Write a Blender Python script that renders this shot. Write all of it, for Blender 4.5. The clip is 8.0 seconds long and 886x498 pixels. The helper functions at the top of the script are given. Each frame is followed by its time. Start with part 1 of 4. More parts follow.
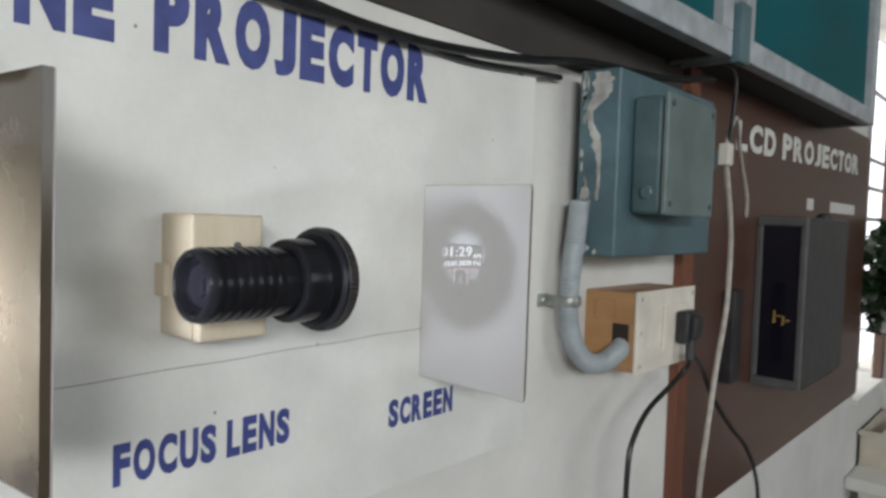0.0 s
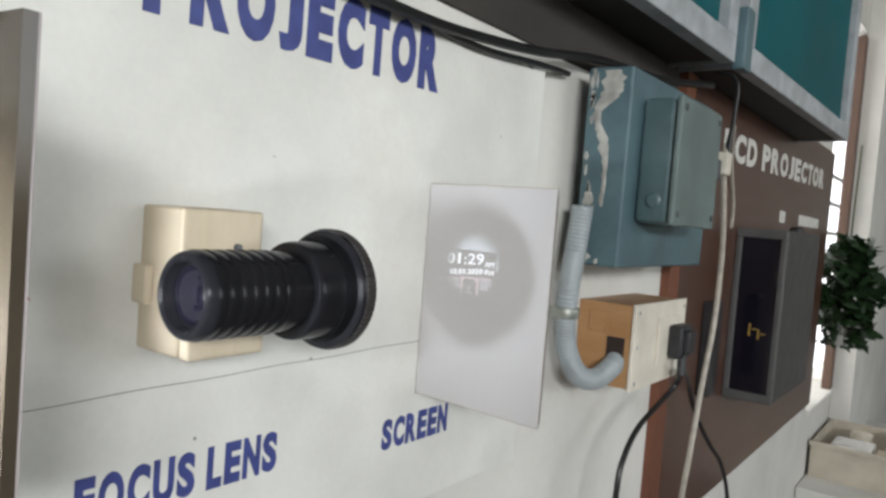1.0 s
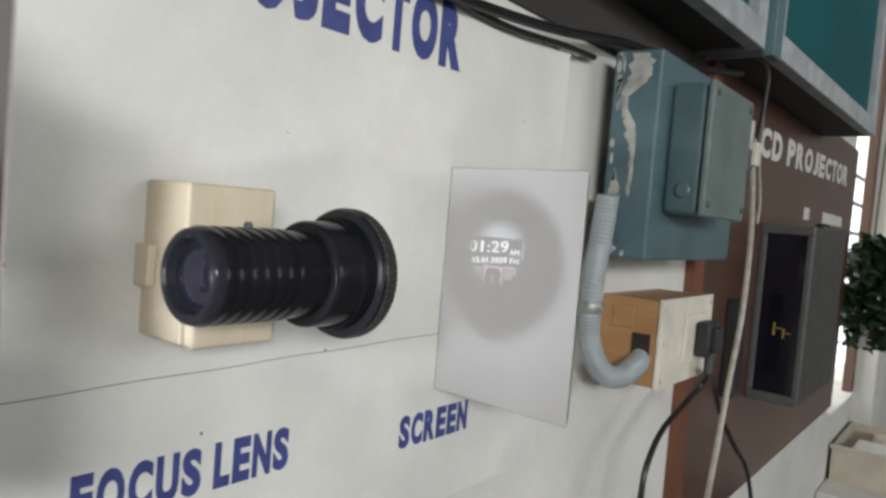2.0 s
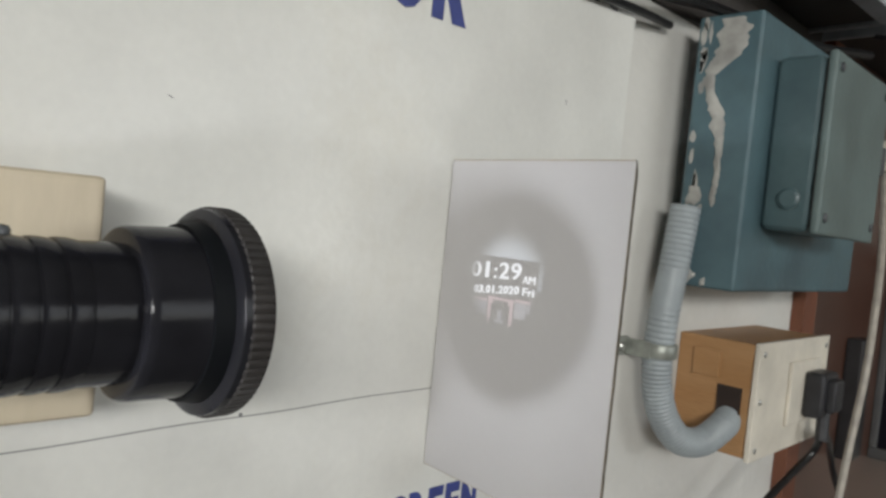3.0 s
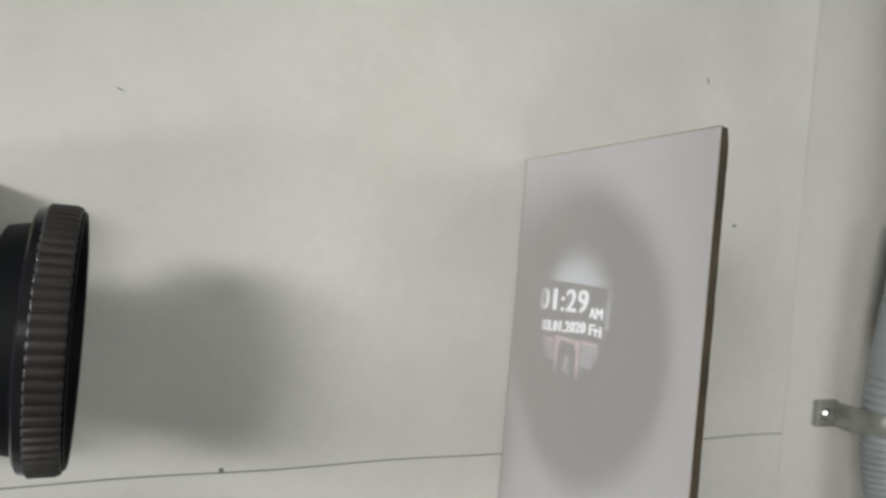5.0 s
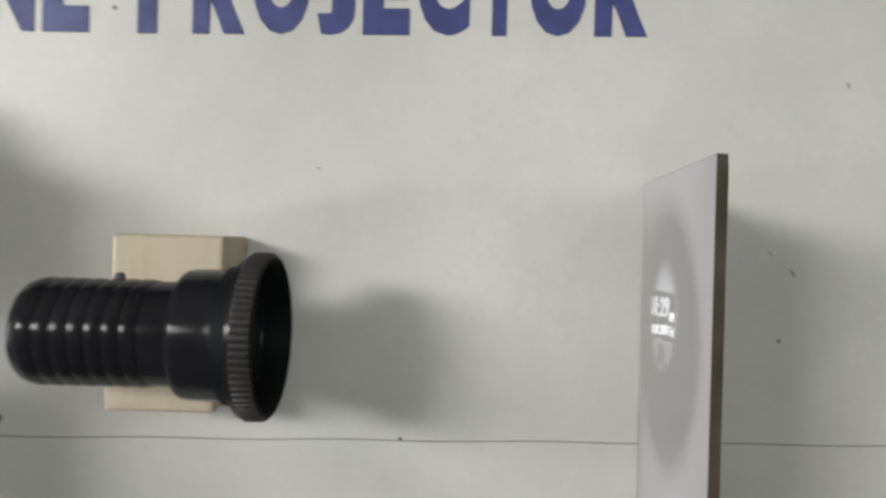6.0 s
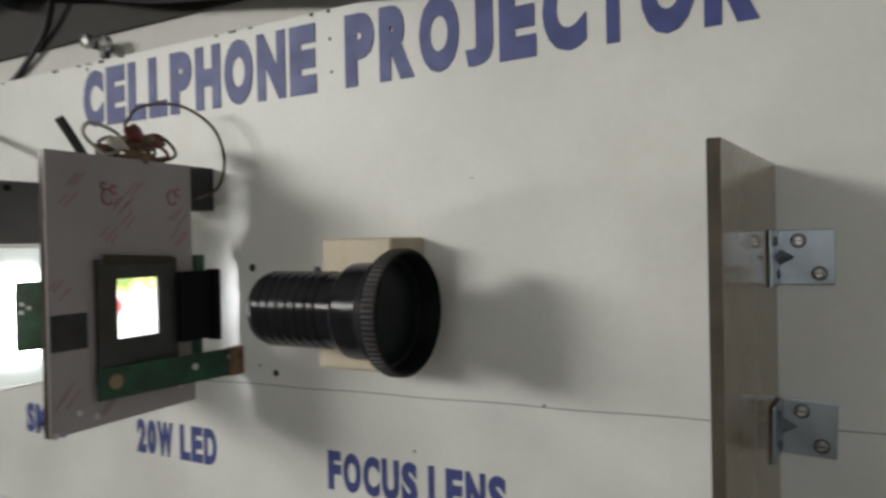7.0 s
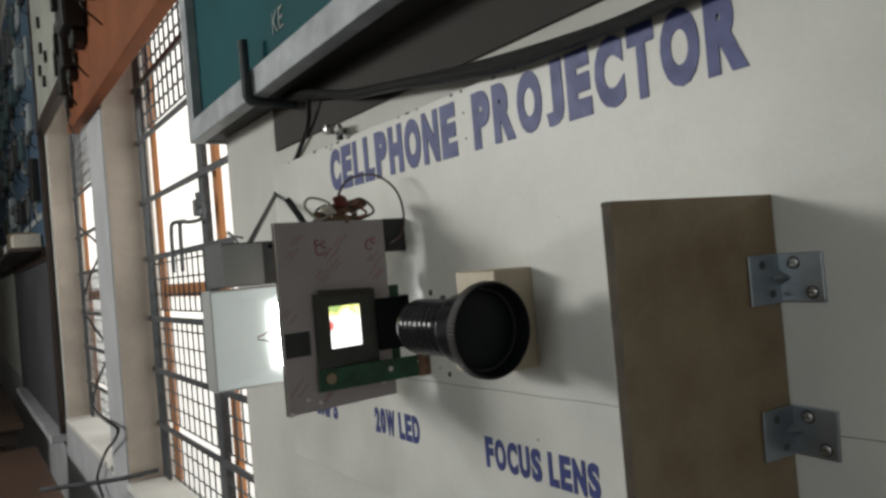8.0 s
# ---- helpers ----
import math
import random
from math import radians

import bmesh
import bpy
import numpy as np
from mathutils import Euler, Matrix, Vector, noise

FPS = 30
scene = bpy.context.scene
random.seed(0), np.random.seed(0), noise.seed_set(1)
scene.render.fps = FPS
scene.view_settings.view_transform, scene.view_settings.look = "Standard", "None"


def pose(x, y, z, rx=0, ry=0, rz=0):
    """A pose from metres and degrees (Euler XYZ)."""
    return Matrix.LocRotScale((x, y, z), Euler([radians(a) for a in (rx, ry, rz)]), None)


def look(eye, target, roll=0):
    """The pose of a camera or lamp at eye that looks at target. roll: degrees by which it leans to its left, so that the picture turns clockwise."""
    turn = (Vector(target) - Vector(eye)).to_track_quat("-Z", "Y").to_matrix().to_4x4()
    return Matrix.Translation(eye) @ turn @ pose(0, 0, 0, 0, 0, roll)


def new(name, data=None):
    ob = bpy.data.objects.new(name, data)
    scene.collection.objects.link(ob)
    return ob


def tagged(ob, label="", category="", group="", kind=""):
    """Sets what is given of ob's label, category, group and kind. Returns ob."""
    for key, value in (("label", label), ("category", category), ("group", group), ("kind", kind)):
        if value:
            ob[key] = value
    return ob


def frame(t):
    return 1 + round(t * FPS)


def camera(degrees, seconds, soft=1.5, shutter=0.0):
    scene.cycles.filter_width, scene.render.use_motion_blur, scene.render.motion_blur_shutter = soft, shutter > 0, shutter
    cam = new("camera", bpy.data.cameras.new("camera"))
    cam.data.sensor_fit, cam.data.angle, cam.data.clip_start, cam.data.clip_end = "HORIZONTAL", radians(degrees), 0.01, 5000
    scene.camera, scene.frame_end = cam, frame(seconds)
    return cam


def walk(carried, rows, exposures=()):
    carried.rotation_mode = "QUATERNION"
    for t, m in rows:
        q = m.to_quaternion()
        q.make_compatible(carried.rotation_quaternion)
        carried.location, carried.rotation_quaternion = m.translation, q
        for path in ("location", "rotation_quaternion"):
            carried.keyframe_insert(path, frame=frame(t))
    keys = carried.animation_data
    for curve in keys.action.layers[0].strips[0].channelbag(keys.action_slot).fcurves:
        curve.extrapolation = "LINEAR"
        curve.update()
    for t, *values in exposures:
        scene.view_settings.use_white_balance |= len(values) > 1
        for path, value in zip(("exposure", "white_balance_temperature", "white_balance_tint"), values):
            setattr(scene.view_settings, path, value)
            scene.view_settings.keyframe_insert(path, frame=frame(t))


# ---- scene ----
cam = camera(63.5, 8.0, soft=2.8, shutter=0.4)
PATH = [
    (0, (0.466, 0.616, 1.509), (-0.838, 2.130, 1.423), 1.9),
    (0.2, (0.448, 0.612, 1.520), (-0.808, 2.165, 1.430), 3.7),
    (0.5, (0.414, 0.620, 1.511), (-0.801, 2.204, 1.417), 3.8),
    (1, (0.385, 0.634, 1.514), (-0.806, 2.238, 1.417), 4.5),
    (1.2, (0.38, 0.63, 1.515), (-0.815, 2.231, 1.43), 4.7),
    (2.3, (0.347, 0.696, 1.498), (-0.896, 2.259, 1.389), 4.8),
    (2.5, (0.336, 0.742, 1.502), (-0.97, 2.254, 1.408), 4.5),
    (3, (0.305, 0.822, 1.503), (-1.11, 2.233, 1.424), 5.7),
    (3.5, (0.271, 0.84, 1.504), (-1.153, 2.239, 1.385), 5.4),
    (4, (0.251, 0.861, 1.5), (-1.164, 2.268, 1.363), 4.9),
    (4.5, (0.25, 0.888, 1.495), (-1.218, 2.239, 1.343), 4.9),
    (4.7, (0.264, 0.92, 1.497), (-1.37, 2.068, 1.394), 4.6),
    (5.8, (0.364, 1.01, 1.5), (-1.627, 1.19, 1.486), 3.0),
    (6, (0.383, 1.027, 1.506), (-1.617, 0.993, 1.488), 1.4),
    (6.3, (0.392, 1.076, 1.499), (-1.572, 0.697, 1.472), 2.4),
    (6.5, (0.398, 1.116, 1.507), (-1.486, 0.447, 1.453), 1.6),
    (6.9, (0.411, 1.16, 1.503), (-1.361, 0.232, 1.505), -0.3),
    (7, (0.415, 1.164, 1.502), (-1.328, 0.183, 1.486), -1.2),
    (7.2, (0.409, 1.199, 1.508), (-1.226, 0.047, 1.545), -2.7),
    (7.5, (0.4, 1.289, 1.507), (-0.929, -0.205, 1.502), -3.2),
    (7.7, (0.403, 1.334, 1.514), (-0.797, -0.266, 1.52), -3.9),
    (8, (0.398, 1.368, 1.518), (-0.733, -0.281, 1.549), -4.9),
]
EXPOSURES = [(0.0, 0.44, 6250, 10), (0.5, 0.42, 6330, 10), (1.0, 0.74, 6350, 10), (1.2, 0.72, 6350, 10), (2.5, 0.48, 6480, 10), (3.0, 0.44, 6540, 10), (4.5, 0.26, 6620, 10), (6.0, 0.35, 6540, 10),
             (6.3, 0.33, 6540, 10), (6.5, 0.16, 6560, 10), (7.0, -0.08, 6640, 10), (7.5, -0.55, 6640, 10), (8.0, -0.28, 6600, 8)]
walk(cam, [(t, look(eye, target, roll)) for t, eye, target, roll in PATH], EXPOSURES)

# ---- world, sun and daylight ----
world = bpy.data.worlds.new("sky")
scene.world = world
world.use_nodes = True
wn = world.node_tree.nodes
sky = wn.new("ShaderNodeTexSky")
sky.sky_type = "NISHITA"
sky.sun_disc = False
sky.sun_elevation, sky.sun_rotation = radians(55), radians(120)
world.node_tree.links.new(sky.outputs[0], wn["Background"].inputs[0])
wn["Background"].inputs[1].default_value = 0.10

sun = new("sun", bpy.data.lights.new("sun", "SUN"))
sun.data.energy, sun.data.angle, sun.data.color = 0.8, radians(14), (1.0, 0.96, 0.9)
sun.matrix_world = look((0, 0, 8), (-4.0, -2.0, 0))


def daylight(name, eye, target, w, h, watts, color=(1.0, 0.995, 0.965)):
    """Sky light in the opening of a window."""
    lamp = new(name, bpy.data.lights.new(name, "AREA"))
    lamp.data.shape, lamp.data.size, lamp.data.size_y = "RECTANGLE", w, h
    lamp.data.energy, lamp.data.color = watts, color
    lamp.matrix_world = look(eye, target)
    return lamp


daylight("daylight_opposite_south", (3.3, -1.9, 2.4), (0, 0.3, 1.5), 1.7, 0.55, 88)
# added fill from the opposite side; no window is known there
daylight("fill_opposite_north", (3.3, 2.2, 2.1), (0, 2.2, 1.5), 1.8, 1.1, 14)
daylight("daylight_window_1", (-0.16, -0.45, 1.7), (1.0, -0.45, 1.7), 1.14, 1.5, 3.5)
daylight("daylight_window_2", (-0.16, -1.90, 1.7), (1.0, -1.90, 1.7), 1.15, 1.5, 3.5)
daylight("daylight_window_3", (-0.16, 3.90, 1.6), (1.0, 3.90, 1.6), 1.36, 1.3, 1.9)


led_beam = new("led_beam", bpy.data.lights.new("led_beam", "SPOT"))
led_beam.data.energy, led_beam.data.color, led_beam.data.shadow_soft_size = 2.5, (0.90, 0.94, 1.0), 0.014
led_beam.data.spot_size, led_beam.data.spot_blend = radians(108), 0.6
led_beam.matrix_world = look((0.095, 0.646, 1.457), (0.085, 1.12, 1.457))


# ---- materials ----
def mat(name, color, rough=0.6, metal=0.0, var=0.12, scale=12.0, fine=160.0, bump=0.15, alt=None, glow=0.0,
        stretch=(1, 1, 1), spec=0.5, stain=0.0, random_tint=0.0):
    """A surface with colour, grain at two scales and fine relief."""
    m = bpy.data.materials.new(name)
    m.use_nodes = True
    nt = m.node_tree
    b = nt.nodes["Principled BSDF"]
    L = nt.links.new
    tc = nt.nodes.new("ShaderNodeTexCoord")
    mp = nt.nodes.new("ShaderNodeMapping")
    mp.inputs["Scale"].default_value = stretch
    L(tc.outputs["Object"], mp.inputs[0])
    n1 = nt.nodes.new("ShaderNodeTexNoise")
    n1.inputs["Scale"].default_value, n1.inputs["Detail"].default_value = scale, 5
    n2 = nt.nodes.new("ShaderNodeTexNoise")
    n2.inputs["Scale"].default_value, n2.inputs["Detail"].default_value = fine, 3
    L(mp.outputs[0], n1.inputs["Vector"])
    L(mp.outputs[0], n2.inputs["Vector"])
    alt = alt or tuple(c * (1 - 2.2 * var) for c in color)
    ramp = nt.nodes.new("ShaderNodeValToRGB")
    ramp.color_ramp.elements[0].position, ramp.color_ramp.elements[1].position = 0.32, 0.68
    ramp.color_ramp.elements[0].color, ramp.color_ramp.elements[1].color = (*alt, 1), (*color, 1)
    L(n1.outputs["Fac"], ramp.inputs[0])
    mix = nt.nodes.new("ShaderNodeMix")
    mix.data_type, mix.blend_type = "RGBA", "MULTIPLY"
    mix.inputs["Factor"].default_value = var
    L(ramp.outputs[0], mix.inputs["A"])
    L(n2.outputs["Fac"], mix.inputs["B"])
    out = mix.outputs["Result"]
    if stain:
        n3 = nt.nodes.new("ShaderNodeTexNoise")
        n3.inputs["Scale"].default_value, n3.inputs["Detail"].default_value = scale * 0.6, 8
        n3.inputs["Roughness"].default_value = 0.7
        L(mp.outputs[0], n3.inputs["Vector"])
        r3 = nt.nodes.new("ShaderNodeValToRGB")
        r3.color_ramp.elements[0].position, r3.color_ramp.elements[1].position = 0.56, 0.72
        r3.color_ramp.elements[0].color, r3.color_ramp.elements[1].color = (0, 0, 0, 1), (stain, stain, stain, 1)
        L(n3.outputs["Fac"], r3.inputs[0])
        m3 = nt.nodes.new("ShaderNodeMix")
        m3.data_type = "RGBA"
        m3.inputs["B"].default_value = (color[0] * 0.62, color[1] * 0.55, color[2] * 0.42, 1)
        L(r3.outputs[0], m3.inputs["Factor"])
        L(out, m3.inputs["A"])
        out = m3.outputs["Result"]
    if random_tint:
        oi = nt.nodes.new("ShaderNodeObjectInfo")
        hsv = nt.nodes.new("ShaderNodeHueSaturation")
        mr = nt.nodes.new("ShaderNodeMapRange")
        mr.inputs["To Min"].default_value, mr.inputs["To Max"].default_value = 1 - random_tint, 1 + random_tint
        L(oi.outputs["Random"], mr.inputs[0])
        L(mr.outputs[0], hsv.inputs["Value"])
        L(out, hsv.inputs["Color"])
        out = hsv.outputs[0]
    L(out, b.inputs["Base Color"])
    rr = nt.nodes.new("ShaderNodeMapRange")
    rr.inputs["To Min"].default_value, rr.inputs["To Max"].default_value = max(0.02, rough - 0.1), min(1, rough + 0.1)
    L(n1.outputs["Fac"], rr.inputs[0])
    L(rr.outputs[0], b.inputs["Roughness"])
    b.inputs["Metallic"].default_value = metal
    b.inputs["Specular IOR Level"].default_value = spec
    if bump:
        bp = nt.nodes.new("ShaderNodeBump")
        bp.inputs["Strength"].default_value, bp.inputs["Distance"].default_value = bump, 0.002
        L(n2.outputs["Fac"], bp.inputs["Height"])
        L(bp.outputs[0], b.inputs["Normal"])
    if glow:
        b.inputs["Emission Color"].default_value = (*color, 1)
        b.inputs["Emission Strength"].default_value = glow
    return m


M_BOARD = mat("painted_board", (0.79, 0.79, 0.75), 0.42, var=0.085, scale=9, fine=200, bump=0.09, stain=0.22)
M_WALL = mat("limewashed_plaster", (0.72, 0.71, 0.67), 0.85, var=0.07, scale=5, fine=90, bump=0.4, stain=0.16)
M_REVEAL = mat("dusty_plaster", (0.66, 0.58, 0.50), 0.9, var=0.12, scale=6, fine=70, bump=0.4, stain=0.3)
M_PILLAR = mat("grey_distemper", (0.50, 0.51, 0.53), 0.85, var=0.08, scale=5, fine=80, bump=0.3, stain=0.1)
M_CEIL = mat("ceiling_paint", (0.6, 0.6, 0.58), 0.9, var=0.08, scale=3)
M_NOTICE = mat("greyed_notice_sheet", (0.36, 0.37, 0.33), 0.8, var=0.12, scale=7, fine=90, stain=0.25)
M_FLOOR = mat("cement_floor", (0.17, 0.16, 0.15), 0.6, var=0.15, scale=4, fine=60)
M_BLUE = mat("blue_lettering_paint", (0.040, 0.052, 0.19), 0.5, var=0.10, scale=60, fine=400, bump=0.05, alt=(0.055, 0.075, 0.27))
M_WHITE_PAINT = mat("white_lettering_paint", (0.75, 0.74, 0.70), 0.5, var=0.1, scale=60)
M_BLACK = mat("black_lens_plastic", (0.0165, 0.0165, 0.020), 0.17, spec=0.15, var=0.15, scale=40, fine=600, bump=0.035)
M_KNURL = mat("worn_black_plastic", (0.044, 0.039, 0.037), 0.55, var=0.25, scale=50, fine=500, bump=0.1)
M_LENSIN = mat("matt_black_inside", (0.005, 0.006, 0.0075), 0.6, var=0.1, bump=0, spec=0.12)
M_COATED = mat("coated_lens_glass", (0.012, 0.011, 0.020), 0.04, var=0.1, bump=0, spec=0.6)
M_MOUTH = mat("dark_green_black_glass", (0.0075, 0.011, 0.012), 0.45, var=0.1, bump=0, spec=0.15)
M_PINE = mat("pale_pine", (0.555, 0.485, 0.37), 0.75, spec=0.3, var=0.16, scale=9, fine=70, stretch=(1, 3, 0.8), alt=(0.50, 0.43, 0.315), bump=0.1, stain=0.3)
M_WOODBOX = mat("varnished_teak", (0.47, 0.27, 0.125), 0.5, var=0.2, scale=9, fine=100, stretch=(1, 0.5, 6), alt=(0.40, 0.21, 0.085), bump=0.25)
M_CREAM = mat("cream_laminate", (0.77, 0.72, 0.62), 0.45, var=0.10, scale=22, stain=0.3)
M_PAPER = mat("white_paper", (0.538, 0.527, 0.528), 0.75, var=0.03, scale=10, fine=300, bump=0.04)
M_HARD = mat("glossy_brown_backing", (0.35, 0.27, 0.165), 0.13, var=0.2, scale=26, fine=260, alt=(0.27, 0.185, 0.105), bump=0.015, stain=0.35)
M_HARDSIDE = mat("olive_brown_cut_edge", (0.135, 0.108, 0.075), 0.6, var=0.2, scale=60)
M_HARDEDGE = mat("dark_backing_edge", (0.07, 0.055, 0.04), 0.8, var=0.2, scale=40)
M_ZINC = mat("zinc_plated_steel", (0.44, 0.49, 0.54), 0.34, 0.9, var=0.12, scale=40, fine=300, bump=0.08)
M_SCREW = mat("screw_steel", (0.62, 0.62, 0.60), 0.3, 0.95, var=0.1, scale=80)
M_FILM = mat("film_covered_acrylic", (0.45, 0.405, 0.41), 0.5, var=0.08, scale=12, fine=300, bump=0.05)
M_SMOKED = mat("smoked_brown_acrylic", (0.075, 0.060, 0.042), 0.16, var=0.1, scale=20, bump=0.01, spec=0.4)
M_FILMPRINT = mat("red_film_print", (0.44, 0.15, 0.16), 0.55, var=0.2, scale=90)
M_TAPE = mat("black_tape", (0.035, 0.035, 0.040), 0.45, var=0.25, scale=60, bump=0.2)
M_SMOKE = mat("dark_display_bezel", (0.050, 0.052, 0.048), 0.35, var=0.2, scale=50)
M_PCB = mat("green_circuit_board", (0.012, 0.10, 0.045), 0.4, var=0.3, scale=70, fine=500, bump=0.15)
M_RUST = mat("solder_and_rust", (0.30, 0.16, 0.10), 0.6, var=0.3, scale=90)
M_LEDWHITE = mat("white_lamp_enamel", (0.55, 0.56, 0.55), 0.35, var=0.03, scale=10)
M_DRIVER = mat("grey_driver_case", (0.11, 0.115, 0.12), 0.5, var=0.1, scale=30)
M_DRIVERFRONT = mat("pale_grey_driver_face", (0.50, 0.515, 0.515), 0.5, var=0.06, scale=30)
M_LEDPANEL = mat("lit_lamp_panel", (0.62, 0.68, 0.68), 0.35, var=0.05, scale=12, glow=0.42)
M_LED = mat("lit_led", (1.0, 0.98, 0.95), 0.5, var=0.0, bump=0, glow=24)
M_TEALBOX = mat("teal_enamel_steel", (0.090, 0.158, 0.180), 0.42, var=0.14, scale=16, fine=140, bump=0.2, alt=(0.060, 0.103, 0.122), stain=0.4)
M_TEALDARK = mat("teal_switch_enamel", (0.075, 0.125, 0.135), 0.4, var=0.14, scale=20, fine=140, alt=(0.055, 0.09, 0.10), bump=0.12)
M_SWFRONT = mat("faded_switch_cover", (0.145, 0.195, 0.19), 0.4, var=0.14, scale=20, fine=140, bump=0.12, stain=0.2)
M_DRIP = mat("dried_white_paint", (0.49, 0.485, 0.45), 0.7, var=0.2, scale=50, bump=0.5)
M_CONDUIT = mat("grey_pvc_conduit", (0.36, 0.40, 0.42), 0.45, var=0.10, scale=30, bump=0.1)
M_CLAMP = mat("dull_saddle_clip", (0.40, 0.42, 0.38), 0.45, 0.5, var=0.2, scale=60)
M_BROWN = mat("dark_brown_sunmica", (0.098, 0.054, 0.041), 0.34, var=0.18, scale=5, fine=120, stretch=(1, 0.4, 3), alt=(0.075, 0.032, 0.02), bump=0.06)
M_BROWNEDGE = mat("brown_wood_edge", (0.23, 0.085, 0.045), 0.5, var=0.2, scale=8, stretch=(1, 1, 0.3))
M_CASE = mat("black_powdered_case", (0.035, 0.034, 0.036), 0.4, var=0.18, scale=30, bump=0.12)
M_CASEFRAME = mat("grey_case_rim", (0.11, 0.11, 0.11), 0.4, var=0.1, scale=30)
M_CASEGLASS = mat("black_glass", (0.008, 0.008, 0.014), 0.08, var=0.05, bump=0)
M_AMBER = mat("amber_mark", (0.42, 0.27, 0.06), 0.5, var=0.2, scale=60)
M_CABFRAME = mat("aluminium_paint", (0.47, 0.50, 0.53), 0.5, 0.12, var=0.16, scale=24, fine=120, bump=0.1, stain=0.12)
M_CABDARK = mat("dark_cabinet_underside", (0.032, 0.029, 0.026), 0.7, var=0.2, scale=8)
M_TEALFACE = mat("teal_painted_face", (0.004, 0.098, 0.115), 0.5, spec=0.14, var=0.12, scale=5, fine=80, bump=0.05)
M_CABLE = mat("black_cable", (0.012, 0.012, 0.013), 0.4, var=0.2, scale=80)
M_WHITECABLE = mat("grubby_white_flex", (0.48, 0.44, 0.38), 0.5, var=0.15, scale=60)
M_REDWIRE = mat("dark_red_wire", (0.20, 0.035, 0.025), 0.45, var=0.2, scale=80)
M_BROWNWIRE = mat("brown_wire", (0.09, 0.05, 0.035), 0.45, var=0.2, scale=80)
M_IRON = mat("grey_painted_iron", (0.125, 0.135, 0.145), 0.5, 0.3, var=0.2, scale=40, bump=0.2)
M_STRAP = mat("dark_painted_iron", (0.062, 0.074, 0.082), 0.5, 0.2, var=0.2, scale=60, bump=0.15)
M_TIMBER = mat("orange_varnished_frame", (0.50, 0.20, 0.06), 0.5, var=0.2, scale=8, stretch=(1, 1, 0.3), alt=(0.38, 0.14, 0.04))
M_TIMBER_DULL = mat("dull_brown_jamb", (0.13, 0.075, 0.05), 0.6, var=0.2, scale=8, stretch=(1, 1, 0.3), alt=(0.09, 0.05, 0.035))
M_ORANGE = mat("orange_brown_board", (0.27, 0.092, 0.038), 0.7, spec=0.2, var=0.15, scale=6, fine=90, alt=(0.19, 0.062, 0.027), stain=0.25)
M_DARKDEV = mat("dark_instrument", (0.02, 0.021, 0.02), 0.5, var=0.2, scale=30)
M_DARKWOOD = mat("dark_stained_wood", (0.05, 0.032, 0.026), 0.5, var=0.2, scale=8, stretch=(1, 0.4, 3))
M_BATTEN = mat("grimy_grey_wood", (0.055, 0.048, 0.043), 0.8, var=0.2, scale=8, stain=0.2)
M_SLATE = mat("slate_board", (0.105, 0.105, 0.120), 0.6, var=0.15, scale=4, stain=0.1)
M_BLUEBOARD = mat("blue_display_board", (0.085, 0.145, 0.22), 0.55, var=0.15, scale=5)
M_LEAF = mat("leaf_green", (0.020, 0.055, 0.014), 0.5, var=0.3, scale=40, alt=(0.010, 0.028, 0.008))
M_STEM = mat("plant_stem", (0.08, 0.09, 0.03), 0.6)
M_POT = mat("white_pot", (0.6, 0.6, 0.58), 0.4)
M_TRAY = mat("cream_tray", (0.62, 0.56, 0.46), 0.5, var=0.1, scale=12, stain=0.2)
M_TABLE = mat("brown_table_top", (0.115, 0.068, 0.048), 0.4, var=0.2, scale=6, stretch=(1, 0.4, 1))
M_HAZE = mat("bright_hazy_outdoors", (1.0, 0.98, 0.96), 1.0, var=0.0, bump=0, glow=0.86)
M_FADED = mat("faded_pale_lettering", (0.30, 0.40, 0.38), 0.6, var=0.25, scale=90)
M_PENCIL = mat("pencil_mark", (0.27, 0.27, 0.27), 0.7, var=0.2, scale=90)


# ---- mesh helpers ----
def link(name, bm, material, parent=None, label="", smooth=False):
    me = bpy.data.meshes.new(name)
    bmesh.ops.recalc_face_normals(bm, faces=bm.faces[:])
    bm.to_mesh(me)
    bm.free()
    me.materials.append(material)
    if smooth:
        for p in me.polygons:
            p.use_smooth = True
        me.set_sharp_from_angle(angle=radians(35))
    ob = new(name, me)
    if parent:
        ob.parent = parent
    if label:
        ob["label"] = label
    return ob


part = link


def thing(name, label, category, at=(0, 0, 0), turn=0, group="", kind=""):
    ob = new(name)
    ob.matrix_basis = pose(*at, 0, 0, turn)
    return tagged(ob, label, category, group, kind)


def box(x0, x1, y0, y1, z0, z1, bevel=0.0, seg=2, bm=None):
    own = bm or bmesh.new()
    vs = bmesh.ops.create_cube(own, size=1)["verts"]
    for v in vs:
        v.co = Vector(((x0 + x1) / 2 + v.co.x * (x1 - x0), (y0 + y1) / 2 + v.co.y * (y1 - y0), (z0 + z1) / 2 + v.co.z * (z1 - z0)))
    if bevel:
        es = list({e for v in vs for e in v.link_edges})
        bmesh.ops.bevel(own, geom=es, offset=bevel, segments=seg, profile=0.6, affect="EDGES")
    return own


